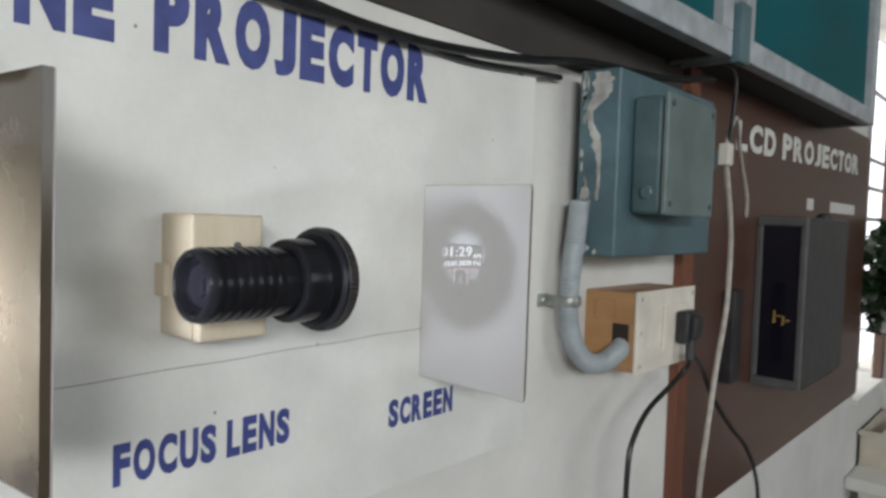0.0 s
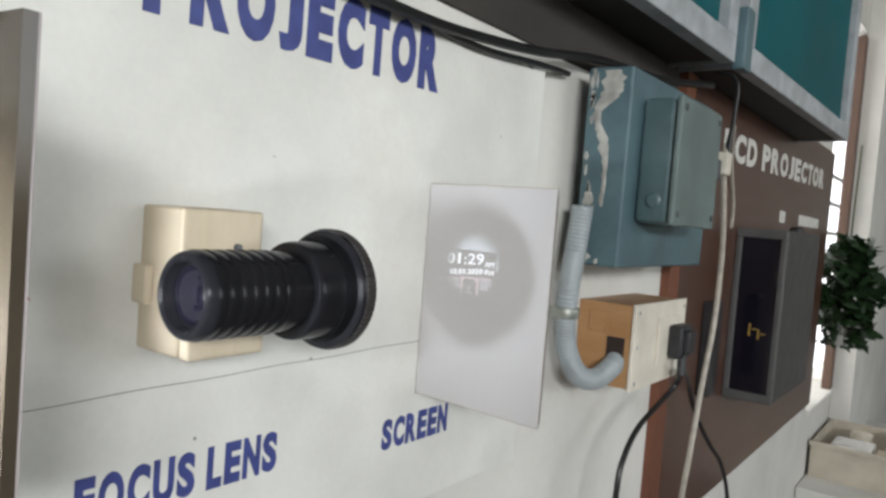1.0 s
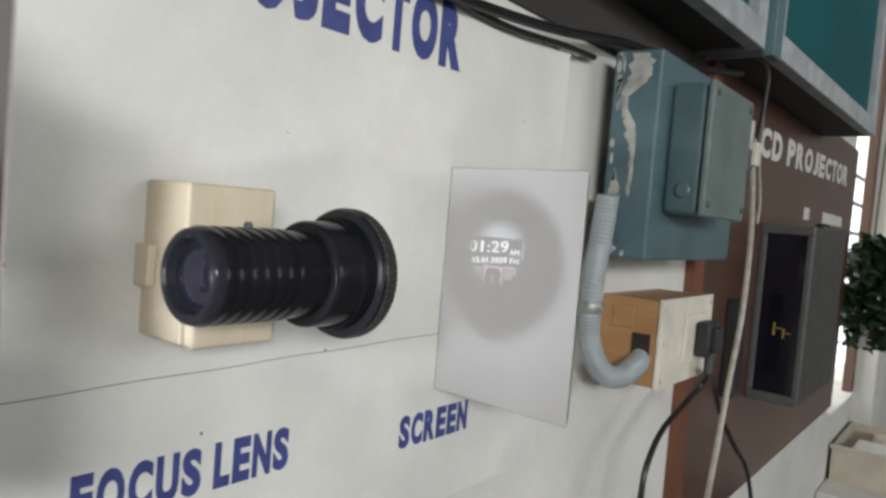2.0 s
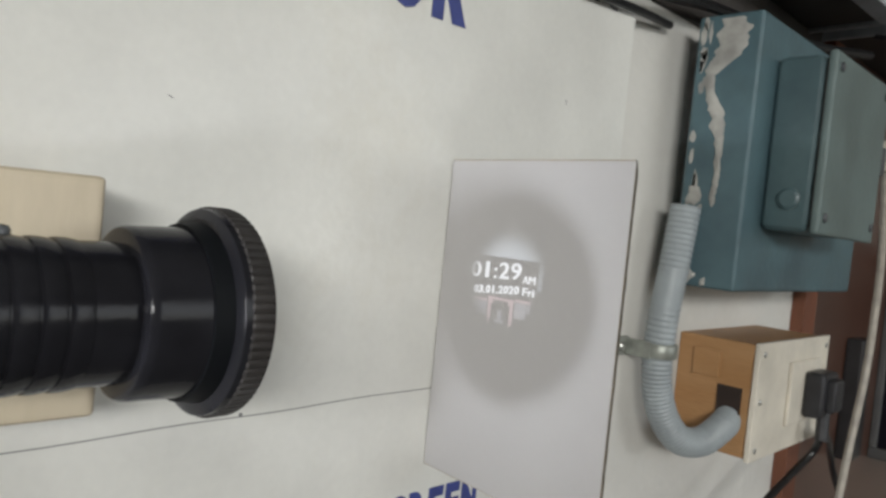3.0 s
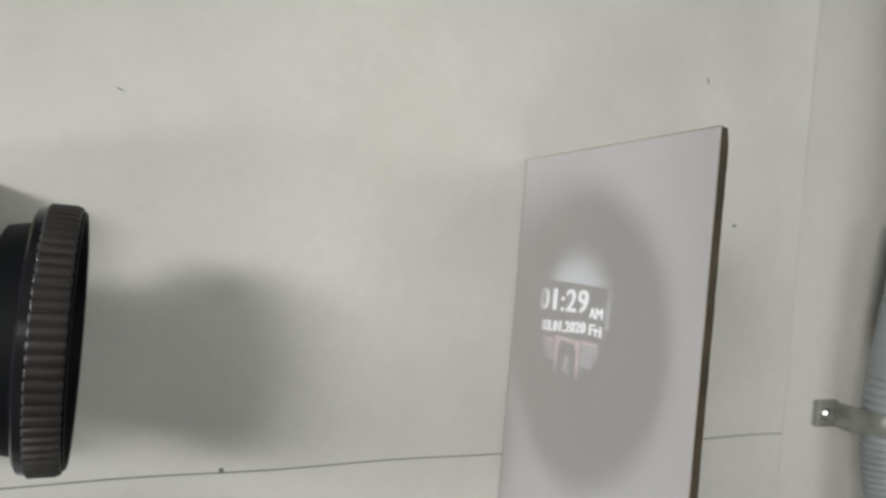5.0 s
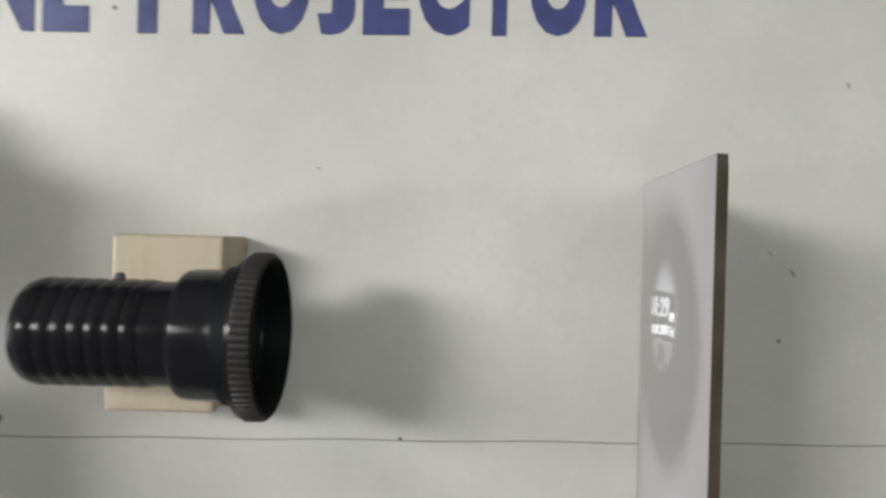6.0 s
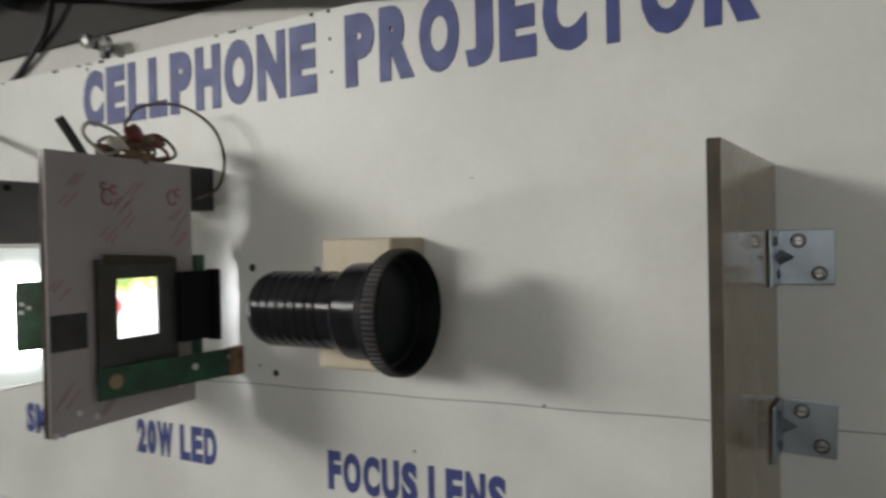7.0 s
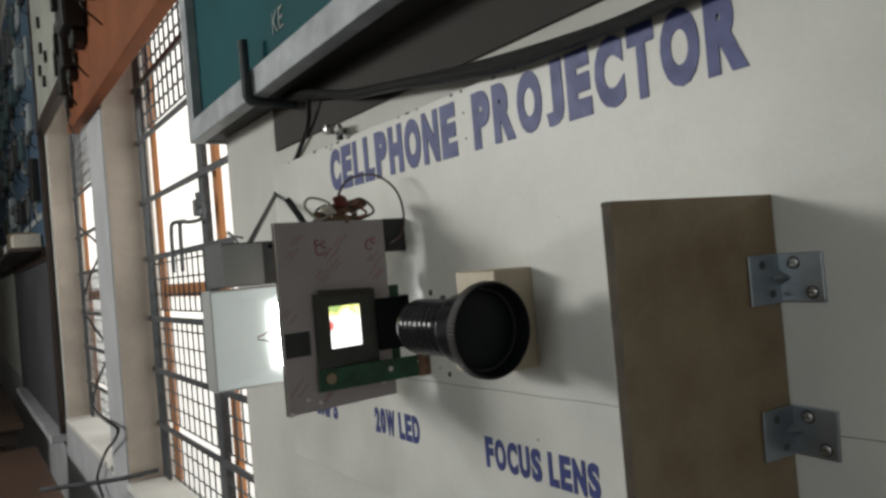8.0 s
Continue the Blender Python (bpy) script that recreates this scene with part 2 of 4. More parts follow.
def lathe(profile, centre, axis="y", n=48, bm=None, wobble=None, caps=True):
    """A solid of revolution: (position along the axis, radius) pairs."""
    own = bm or bmesh.new()
    rings = []
    for s, r in profile:
        ring = []
        for i in range(n):
            a = 2 * math.pi * i / n
            rr = r if wobble is None else r + wobble(i)
            u, w = rr * math.cos(a), rr * math.sin(a)
            p = {"y": (u, s, w), "x": (s, u, w), "z": (u, w, s)}[axis]
            ring.append(own.verts.new(Vector(centre) + Vector(p)))
        rings.append(ring)
    for a, b in zip(rings, rings[1:]):
        for i in range(n):
            own.faces.new((a[i], a[(i + 1) % n], b[(i + 1) % n], b[i]))
    if caps and profile[0][1] > 1e-6:
        own.faces.new(rings[0])
    if caps and profile[-1][1] > 1e-6:
        own.faces.new(rings[-1])
    return own


def smooth_line(points, steps=8):
    """A Catmull-Rom line through the points."""
    P = [Vector(p) for p in points]
    P = [P[0] * 2 - P[1]] + P + [P[-1] * 2 - P[-2]]
    out = []
    for i in range(1, len(P) - 2):
        for k in range(steps):
            t = k / steps
            a, b, c, d = P[i - 1], P[i], P[i + 1], P[i + 2]
            out.append(0.5 * (2 * b + (c - a) * t + (2 * a - 5 * b + 4 * c - d) * t * t + (3 * b - a - 3 * c + d) * t ** 3))
    out.append(P[-2])
    return out


def tube(points, r, n=10, steps=8, bm=None, ribs=0.0, flat=None):
    """A round bar or cable along a smooth line. ribs: depth of rings along it."""
    own = bm or bmesh.new()
    line = smooth_line(points, steps) if steps else [Vector(p) for p in points]
    prev, rings = None, []
    for i, p in enumerate(line):
        d = (line[min(i + 1, len(line) - 1)] - line[max(i - 1, 0)]).normalized()
        if prev is None:
            up = Vector((0, 0, 1)) if abs(d.z) < 0.9 else Vector((1, 0, 0))
            prev = d.cross(up).normalized()
        side = (prev - d * prev.dot(d)).normalized()
        prev, other = side, d.cross(side)
        rr = r - (ribs if i % 2 else 0)
        rings.append([own.verts.new(p + (side * math.cos(2 * math.pi * k / n) + other * math.sin(2 * math.pi * k / n)) * rr) for k in range(n)])
    for a, b in zip(rings, rings[1:]):
        for k in range(n):
            own.faces.new((a[k], a[(k + 1) % n], b[(k + 1) % n], b[k]))
    own.faces.new(rings[0])
    own.faces.new(rings[-1][::-1])
    return own


def glyph(ch, bold=0.03):
    """One character's mesh from the built-in font, its lower left corner at the origin, one unit high for a capital."""
    cu = bpy.data.curves.new("glyph", "FONT")
    cu.body, cu.extrude, cu.offset, cu.resolution_u = ch, 0.01, bold, 4
    ob = new("glyph", cu)
    me = bpy.data.meshes.new_from_object(ob.evaluated_get(bpy.context.evaluated_depsgraph_get()))
    bpy.data.objects.remove(ob)
    bpy.data.curves.remove(cu)
    return me


ADVANCE = dict(C=0.72, E=0.66, L=0.60, P=0.67, H=0.73, O=0.78, N=0.73, R=0.73, J=0.55, T=0.62, F=0.61, U=0.72, S=0.66, D=0.72, W=0.94, M=0.84, K=0.72, A=0.73, I=0.3)
ADVANCE["1"] = 0.58


def lettering(name, text, label, y0, y1, z0, cap, material, x=0.0004, rise=0.0, face="x", bold=0.05, category="lettering", parent=None):
    """Painted words on a face that looks along +x (or -y), each letter its own mesh, from y0 to y1."""
    marks, pen = [], 0.0
    for ch in text:
        if ch == " ":
            pen += 0.30
            continue
        me = glyph(ch, bold)
        adv = ADVANCE.get(ch, 0.28 if ch in ":.i" else 0.42 if ch == "r" else 0.58)
        if ch in "1:.":
            lean = {"1": 0.17, ":": 0.12, ".": 0.12}[ch]
            marks.append((me, pen + (adv - 0.10 - lean) / 2, lean, ch))
        else:
            marks.append((me, pen, adv - 0.10, ch))
        pen += adv
    sx = (y1 - y0) / (pen - 0.10)
    group = parent or thing(name, label, category)
    for me, shift, wide, ch in marks:
        xs, zs = [v.co.x for v in me.vertices], [v.co.y for v in me.vertices]
        xa, xb, za, zb = min(xs), max(xs), min(zs), max(zs)
        whole = ch.isupper() or ch.isdigit()
        for v in me.vertices:
            along = (shift + (v.co.x - xa) / (xb - xa) * wide) * sx
            up = ((v.co.y - za) / (zb - za) if whole else v.co.y / 0.72) * cap
            up += rise * along
            off = v.co.z * 0.03
            if face == "x":
                v.co = (x + off, y0 + along, z0 + up)
            else:
                v.co = (y0 + along, x - off, z0 + up)
        me.materials.clear()
        me.materials.append(material)
        ob = new("letter", me)
        ob.parent = group
    return group


def disc(centre, r, depth, axis="x", n=16, bm=None):
    return lathe([(0, r), (depth * 0.6, r), (depth, r * 0.7)], centre, axis, n, bm)


# ---- the room ----
WX = -0.012
WINDOWS = [(-1.03, 0.13, 0.90, 2.45), (-2.50, -1.30, 0.90, 2.45), (3.21, 4.60, 0.95, 2.30)]


def long_wall():
    bm = bmesh.new()
    ys = [-9.0, -2.50, -1.30, -1.03, 0.13, 3.21, 4.60, 6.0]
    for a, b in zip(ys, ys[1:]):
        hole = [w for w in WINDOWS if abs(w[0] - a) < 1e-6 and abs(w[1] - b) < 1e-6]
        if hole:
            box(WX - 0.13, WX, a, b, 0, hole[0][2], bm=bm)
            box(WX - 0.13, WX, a, b, hole[0][3], 3.6, bm=bm)
        else:
            box(WX - 0.13, WX, a, b, 0, 3.6, bm=bm)
    return tagged(link("wall_west", bm, M_WALL), "whitewashed plaster wall with barred windows", "wall", kind="structure")


long_wall()
tagged(link("floor", box(-0.3, 3.7, -9, 6, -0.1, 0.0), M_FLOOR), "grey cement floor of the hall", "floor", kind="structure")
tagged(link("ceiling", box(-0.3, 3.7, -9, 6, 3.6, 3.75), M_CEIL), "off-white painted plain ceiling", "ceiling", kind="structure")
tagged(link("wall_south", box(-0.3, 3.7, -9.2, -9.0, 0, 3.6), M_WALL), "whitewashed far end wall", "wall", kind="structure")
tagged(link("wall_north", box(-0.3, 3.7, 6.0, 6.2, 0, 3.6), M_WALL), "whitewashed near end wall", "wall", kind="structure")


# unseen wall, its openings placed and sized to let the opposite lamps through
def east_wall():
    bm = bmesh.new()
    x0, x1 = 3.4, 3.6
    for a, b in ((-9.0, -2.8), (-1.0, 1.1), (3.3, 6.0)):
        box(x0, x1, a, b, 0, 3.6, bm=bm)
    for a, b, low, high in ((-2.8, -1.0, 2.1, 2.7), (1.1, 3.3, 1.5, 2.7)):
        box(x0, x1, a, b, 0, low, bm=bm)
        box(x0, x1, a, b, high, 3.6, bm=bm)
    return tagged(link("wall_east", bm, M_WALL), "unseen whitewashed wall with openings added for the opposite lamps", "wall", kind="structure")


east_wall()
bm = bmesh.new()
box(-0.95, -0.90, -12, 30, -0.2, 6, bm=bm)
tagged(link("backdrop", bm, M_HAZE), "bright overexposed daylight outside the windows", "backdrop", kind="structure")


def pillar(name, y0, y1):
    tagged(link(name, box(WX, WX + 0.004, y0, y1, 0.886, 2.45), M_PILLAR), "grey painted strip of wall between windows", "wall", kind="structure")


pillar("trim_1", -1.296, -1.034)
bm = box(WX, WX + 0.004, -9.0, -2.72, 0.0, 0.86)
tagged(link("trim_2", bm, M_PILLAR), "grey painted dado below the slate board", "wall", kind="structure")
tagged(link("trim_3", box(WX, WX + 0.004, -2.72, 0.13, 0.0, 0.885), M_PILLAR), "grey painted dado below the window sills", "wall", kind="structure")


def barred_window(name, w, bars, mesh_bands, mullions, label):
    y0, y1, z0, z1 = w
    top = thing(name, label, "window", kind="structure")
    d = WX - 0.10
    # plastered reveals
    bm = box(WX - 0.13, WX - 0.001, y0, y0 + 0.006, z0, z1)
    part("reveal", bm, M_REVEAL, top)
    part("reveal", box(WX - 0.13, WX - 0.001, y1 - 0.006, y1, z0, z1), M_REVEAL, top)
    part("window_sill", box(WX - 0.13, WX + 0.012, y0 + 0.006, y1 - 0.006, z0, z0 + 0.02, 0.004), M_WALL, top)
    # iron grille: flat bars, upright rods and welded mesh
    for i, z in enumerate(bars):
        part("flat_bar", box(d + 0.004, d + 0.010, y0 + 0.006, y1 - 0.006, z - 0.008, z + 0.008, 0.001), M_IRON, top)
    for y in (y0 + 0.022, y0 + 0.050, y0 + 0.078):
        part("rod", tube([(d, y, z0 + 0.02), (d, y, z1)], 0.007, 8, 0), M_IRON, top)
    for y in mullions:
        part("mullion", box(d - 0.014, d + 0.002, y - 0.020, y + 0.020, z0 + 0.02, z1, 0.002), M_IRON, top)
        part("timber_frame", box(d - 0.034, d - 0.018, y + 0.028, y + 0.058, z0 + 0.02, z1, 0.003), M_TIMBER, top)
    part("timber_frame", box(d - 0.028, d - 0.014, y0 + 0.095, y0 + 0.125, z0 + 0.02, z1, 0.003), M_TIMBER, top)
    if mesh_bands:
        part("timber_rail", box(d - 0.034, d - 0.019, y0 + 0.126, mullions[0] + 0.027, 1.478, 1.516, 0.003), M_TIMBER, top)
    for za, zb in mesh_bands:
        bm = bmesh.new()
        y = y0 + 0.02
        while y < y1 - 0.01:
            tube([(d - 0.006, y, za), (d - 0.006, y, zb)], 0.0026 if zb < 2 else 0.0036, 5, 0, bm=bm)
            y += 0.052
        z = za
        while z <= zb + 1e-6:
            tube([(d - 0.010, y0 + 0.01, z), (d - 0.010, y1 - 0.01, z)], 0.0026 if zb < 2 else 0.0036, 5, 0, bm=bm)
            z += 0.047
        tagged(part("welded_mesh", bm, M_IRON, top), kind="stuff")
    return top


barred_window("window_1", WINDOWS[0], [2.29, 2.13, 1.965, 1.775, 1.60, 1.415, 1.255, 1.085], [(2.0, 2.44), (1.44, 1.60), (1.10, 1.41), (0.93, 1.07)], [-0.385],
              "barred window with welded mesh and orange timber frame")
barred_window("window_2", WINDOWS[1], [1.965, 1.775, 1.60, 1.415, 1.255, 1.085], [(2.0, 2.44), (1.10, 1.60), (0.93, 1.07)], [-1.80],
              "barred window with rusty mesh and trailing black wire")
barred_window("window_3", WINDOWS[2], [2.05, 1.79, 1.68, 1.56, 1.20], [], [3.80], "bright barred window beside the brown panel")


tagged(link("trim_5", box(-0.040, WX + 0.004, 3.665, 3.718, 0.97, 2.29, 0.004), M_TIMBER_DULL), "brown timber jamb of the far window", "trim", kind="structure")


# ---- the demonstration board ----
def demo_board():
    top = thing("display_board", "large white painted board with blue stencilled captions", "display board")
    part("panel", box(-0.0040, 0.0, 0.362, 1.311, 1.253, 1.674, 0.0008), M_BOARD, top)
    for y0, y1, z0, z1 in ((0.60, 1.30, 1.640, 1.670), (0.60, 1.30, 1.257, 1.287), (0.50, 0.53, 1.257, 1.60), (1.27, 1.30, 1.29, 1.635)):
        part("spacer", box(WX, -0.0041, y0, y1, z0, z1), M_BATTEN, top)
    # chipped upper edge
    rnd = random.Random(21)
    for i in range(26):
        y = rnd.uniform(0.40, 1.28)
        a, b = rnd.uniform(0.002, 0.008), rnd.uniform(0.0008, 0.0026)
        part("chip", box(0.0001, 0.0004, y, y + a, 1.6735 - b, 1.6735, 0.0), M_BATTEN if i % 3 else M_PENCIL, top)
    # scuffs
    for y0, z0, y1, z1, w in ((1.1915, 1.5065, 1.1965, 1.5025, 0.0003), (1.2040, 1.4970, 1.2085, 1.4915, 0.0007), (0.951, 1.545, 0.955, 1.5435, 0.0003), (1.232, 1.5965, 1.2335, 1.5920, 0.0006)):
        bm = bmesh.new()
        d = Vector((0, y1 - y0, z1 - z0)).normalized()
        n = Vector((0, -d.z, d.y)) * w
        p, q = Vector((0.0003, y0, z0)), Vector((0.0003, y1, z1))
        bm.faces.new([bm.verts.new(v) for v in (p, (p + q) / 2 - n, q, (p + q) / 2 + n)])
        part("scuff", bm, M_PENCIL, top)
    bm = bmesh.new()
    n = 40
    for i in range(n):
        a, b = 0.70 + 0.61 * i / n, 0.70 + 0.61 * (i + 1) / n
        f = lambda y: 1.3955 + 0.0178 * (y - 0.785) + 0.0004 * math.sin(y * 60)
        w = 0.0003
        vs = [bm.verts.new((0.0003, y, f(y) + s * w)) for y, s in ((a, -1), (b, -1), (b, 1), (a, 1))]
        bm.faces.new(vs)
    part("pencil_line", bm, M_PENCIL, top, "thin ruled pencil line")
    for y, z, r in ((0.759, 1.486, 0.0032), (0.781, 1.405, 0.0026), (0.765, 1.41, 0.0012), (1.0, 1.4002, 0.0010), (1.215, 1.35, 0.0012),
                    (0.905, 1.36, 0.0011), (0.995, 1.62, 0.001), (0.84, 1.652, 0.0013), (0.841, 1.628, 0.0012), (0.56, 1.668, 0.0018), (1.20, 1.458, 0.0010), (0.70, 1.40, 0.0012), (1.26, 1.52, 0.0010)):
        part("nail_hole", disc((0.0, y, z), r, 0.0005), M_HARDEDGE if r > 0.002 else M_PENCIL, top)
    return top


demo_board()
lettering("title_word", "CELLPHONE", "dark blue painted title word on white board", 0.5545, 0.827, 1.6145, 0.0515, M_BLUE, bold=0.068)
lettering("title_word", "PROJECTOR", "dark blue painted title word on white board", 0.8535, 1.126, 1.6145, 0.0515, M_BLUE, rise=0.012, bold=0.068)
lettering("caption", "SMPS", "dark blue painted caption SMPS", 0.452, 0.517, 1.324, 0.029, M_BLUE)
lettering("caption", "20W LED", "dark blue painted caption 20W LED", 0.618, 0.715, 1.3245, 0.0295, M_BLUE)
lettering("caption", "FOCUS LENS", "dark blue painted caption FOCUS LENS", 0.830, 0.973, 1.3235, 0.0285, M_BLUE)
lettering("caption", "SCREEN", "dark blue painted caption SCREEN", 1.087, 1.179, 1.311, 0.0265, M_BLUE)


# ---- lens on its wooden block ----
LX, LZ = 0.0705, 1.4630


def wood_block():
    top = thing("wooden_block", "pale pine block screwed to the board", "wood block")
    part("back_block", box(0.0, 0.040, 0.861, 0.9158, 1.4235, 1.5065, 0.0022, 3), M_PINE, top)
    part("saddle", box(0.040, 0.0480, 0.8625, 0.9150, 1.4225, 1.4375, 0.0025, 3), M_PINE, top)
    part("side_cheek", box(0.001, 0.015, 0.8560, 0.861, 1.4505, 1.4725, 0.0012, 2), M_PINE, top)
    screw = part("screw", disc((LX - 0.004, 0.878, LZ + 0.0228), 0.0024, 0.0032, "z", 12), M_IRON, top)
    part("slot", box(LX - 0.0058, LX - 0.0022, 0.8776, 0.8784, LZ + 0.0258, LZ + 0.0262), M_HARDEDGE, screw)
    return top


wood_block()


def focus_lens():
    top = thing("projector_lens", "black plastic projection lens with ribbed focus ring", "lens", (LX, 0.0, LZ))
    # barrel of seven bulging rings, then a plain neck
    prof = [(0.8500, 0.0158), (0.8432, 0.0178), (0.8420, 0.0194), (0.8424, 0.0210), (0.8440, 0.0224), (0.8465, 0.0231)]
    y = 0.8475
    for i in range(7):
        prof += [(y, 0.0235), (y + 0.0010, 0.0237), (y + 0.0034, 0.02365), (y + 0.0060, 0.02325), (y + 0.0063, 0.0229), (y + 0.0069, 0.0229)]
        y += 0.0072
    prof += [(0.8984, 0.0229), (0.9040, 0.0230), (0.9115, 0.0228)]
    part("barrel", lathe(prof, (0, 0, 0), "y", 72, caps=False), M_BLACK, top, smooth=True)
    prof = [(0.9102, 0.0226), (0.9103, 0.0266), (0.9107, 0.0276), (0.9118, 0.0283), (0.9140, 0.0286), (0.9250, 0.0288), (0.9340, 0.0292), (0.9357, 0.0297), (0.9362, 0.0310), (0.9366, 0.0344), (0.9374, 0.0357), (0.9397, 0.0361)]
    part("collar", lathe(prof, (0, 0, 0), "y", 72, caps=False), M_BLACK, top, smooth=True)
    n = 432
    tooth = lambda i: (0.0, 0.0001, 0.0001, 0.0, -0.0007, -0.0004)[i % 6]
    prof = [(0.9393, 0.0345), (0.9394, 0.0362), (0.9399, 0.0367), (0.9462, 0.0366), (0.9474, 0.0361), (0.9478, 0.0350)]
    part("focus_ring", lathe(prof, (0, 0, 0), "y", n, wobble=tooth, caps=False), M_KNURL, top, "worn knurled focus ring", smooth=True)
    prof = [(0.9474, 0.0353), (0.9482, 0.0352), (0.9485, 0.0346), (0.9480, 0.0338), (0.9440, 0.0328), (0.9300, 0.0302), (0.9298, 0.0)]
    part("rim", lathe(prof, (0, 0, 0), "y", 72, caps=False), M_LENSIN, top, smooth=True)
    part("front_glass", lathe([(0.9340, 0.0300), (0.9352, 0.024), (0.9362, 0.014), (0.9365, 0.0)], (0, 0, 0), "y", 48), M_MOUTH, top, "dark coated glass", smooth=True)
    part("retaining_ring", lathe([(0.8490, 0.0172), (0.8482, 0.0168), (0.8482, 0.0152), (0.8495, 0.0148)], (0, 0, 0), "y", 48, caps=False), M_LENSIN, top, smooth=True)
    part("rear_glass", lathe([(0.8490, 0.0156), (0.8475, 0.0140), (0.8458, 0.0095), (0.8450, 0.0040), (0.8449, 0.0)], (0, 0, 0), "y", 48), M_COATED, top, "violet coated glass", smooth=True)
    return top


focus_lens()


# ---- projection screen ----
def l_bracket(z, tilt=0.0):
    top = thing("angle_bracket", "zinc-plated angle bracket with two screws", "bracket", (0, 1.131, z), group="brackets behind the screen")
    part("wall_leaf", box(0.0, 0.0022, 0.0, 0.0265, -0.0143, 0.0143, 0.0006), M_ZINC, top)
    lean = -math.tan(radians(4))
    bm = box(0.0, 0.0285, 0.0, 0.0016, -0.0143, 0.0143, 0.0006)
    for v in bm.verts:
        v.co.y += lean * v.co.x
    leaf = part("screen_leaf", bm, M_ZINC, top)
    bm = bmesh.new()
    for a in ((0.0012, 0.0012, -0.005), (0.0095, 0.0010, 0.0), (0.0012, 0.0095, 0.0), (0.0012, 0.0012, 0.005)):
        bm.verts.new(a)
    bm.verts.ensure_lookup_table()
    v = bm.verts
    for f in ((0, 1, 2), (3, 2, 1), (0, 2, 3), (0, 3, 1)):
        bm.faces.new([v[k] for k in f])
    part("gusset", bm, M_ZINC, top)
    for y, zz in ((0.0100, 0.0085), (0.0195, -0.0085)):
        part("hole_rim", lathe([(0.0, 0.0038), (0.0004, 0.0036), (0.0004, 0.0030)], (0.0022, y, zz), "x", 18, caps=False), M_HARDEDGE, top)
        s = part("screw", disc((0.0022, y, zz), 0.0027, 0.0012, "x", 14), M_SCREW, top)
        part("slot", box(0.0033, 0.0036, y - 0.0018, y + 0.0018, zz - 0.0003, zz + 0.0003), M_HARDEDGE, s)
    for x, zz in ((0.018, 0.0085), (0.010, -0.0085)):
        part("screw", disc((x, 0.0016 + lean * x, zz), 0.0024, 0.0010, "y", 14), M_IRON, leaf)
    top.matrix_basis = pose(0.0, 1.1326, z, tilt, 0, 0)
    return top


l_bracket(1.491)
l_bracket(1.403, -2.0)


def screen_plate():
    turn = -4.0
    top = thing("projection_screen", "glossy brown acrylic screen faced with white paper", "screen", (0.0, 1.1275, 1.4475), turn)
    w, h, d = 0.1295, 0.0925, 0.0046
    # the free edge is sawn at a slant, with a few chips
    bm = bmesh.new()
    rnd = random.Random(3)
    n = 36
    rows = []
    for i in range(n + 1):
        z = -h + 2 * h * i / n
        chip = rnd.uniform(0, 0.00025) + (0.0009 if i in (n, 0) else 0.0)
        rows.append([bm.verts.new(p) for p in ((0.0005, 0.0, z), (w - chip, 0.0, z), (w - 0.0019 - chip, d, z), (0.0005, d, z))])
    for a, b in zip(rows, rows[1:]):
        for k in range(4):
            bm.faces.new((a[k], a[(k + 1) % 4], b[(k + 1) % 4], b[k]))
    bm.faces.new(rows[0])
    bm.faces.new(rows[-1][::-1])
    back = part("backing", bm, M_HARD, top, "glossy brown back")
    back.data.materials.append(M_HARDSIDE)
    for p in back.data.polygons:
        if p.normal.x > 0.5:
            p.material_index = 1
    part("paper", box(0.001, w - 0.0003, -0.0005, -0.0001, -h + 0.0005, h - 0.0005), M_PAPER, top, "white paper face")
    return top


screen_ob = screen_plate()


def glow_image(name, color, strength, radius=0.0, centre=(0, 0), hard=0.5):
    """A see-through glow that imitates projected light on the paper; radius: it fades out round a centre."""
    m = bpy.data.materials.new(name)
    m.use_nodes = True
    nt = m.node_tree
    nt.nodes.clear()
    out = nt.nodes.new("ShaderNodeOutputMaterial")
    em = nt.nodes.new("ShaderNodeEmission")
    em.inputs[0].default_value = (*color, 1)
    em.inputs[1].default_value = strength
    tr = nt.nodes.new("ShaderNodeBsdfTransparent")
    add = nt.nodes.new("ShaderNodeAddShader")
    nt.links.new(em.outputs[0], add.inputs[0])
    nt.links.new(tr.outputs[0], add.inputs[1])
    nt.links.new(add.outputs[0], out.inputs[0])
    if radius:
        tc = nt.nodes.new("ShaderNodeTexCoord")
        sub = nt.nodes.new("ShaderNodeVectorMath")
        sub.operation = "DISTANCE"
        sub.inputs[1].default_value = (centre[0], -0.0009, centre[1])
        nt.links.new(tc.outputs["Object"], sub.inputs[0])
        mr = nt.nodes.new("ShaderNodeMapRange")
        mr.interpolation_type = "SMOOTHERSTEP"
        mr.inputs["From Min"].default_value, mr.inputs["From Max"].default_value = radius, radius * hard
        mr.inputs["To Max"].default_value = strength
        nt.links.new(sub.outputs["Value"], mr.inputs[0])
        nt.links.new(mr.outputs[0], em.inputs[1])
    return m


def flat(rects, y):
    """Flat patches that face -y: (x0, x1, z0, z1)."""
    bm = bmesh.new()
    for x0, x1, z0, z1 in rects:
        bm.faces.new([bm.verts.new(p) for p in ((x0, y, z0), (x1, y, z0), (x1, y, z1), (x0, y, z1))])
    return bm


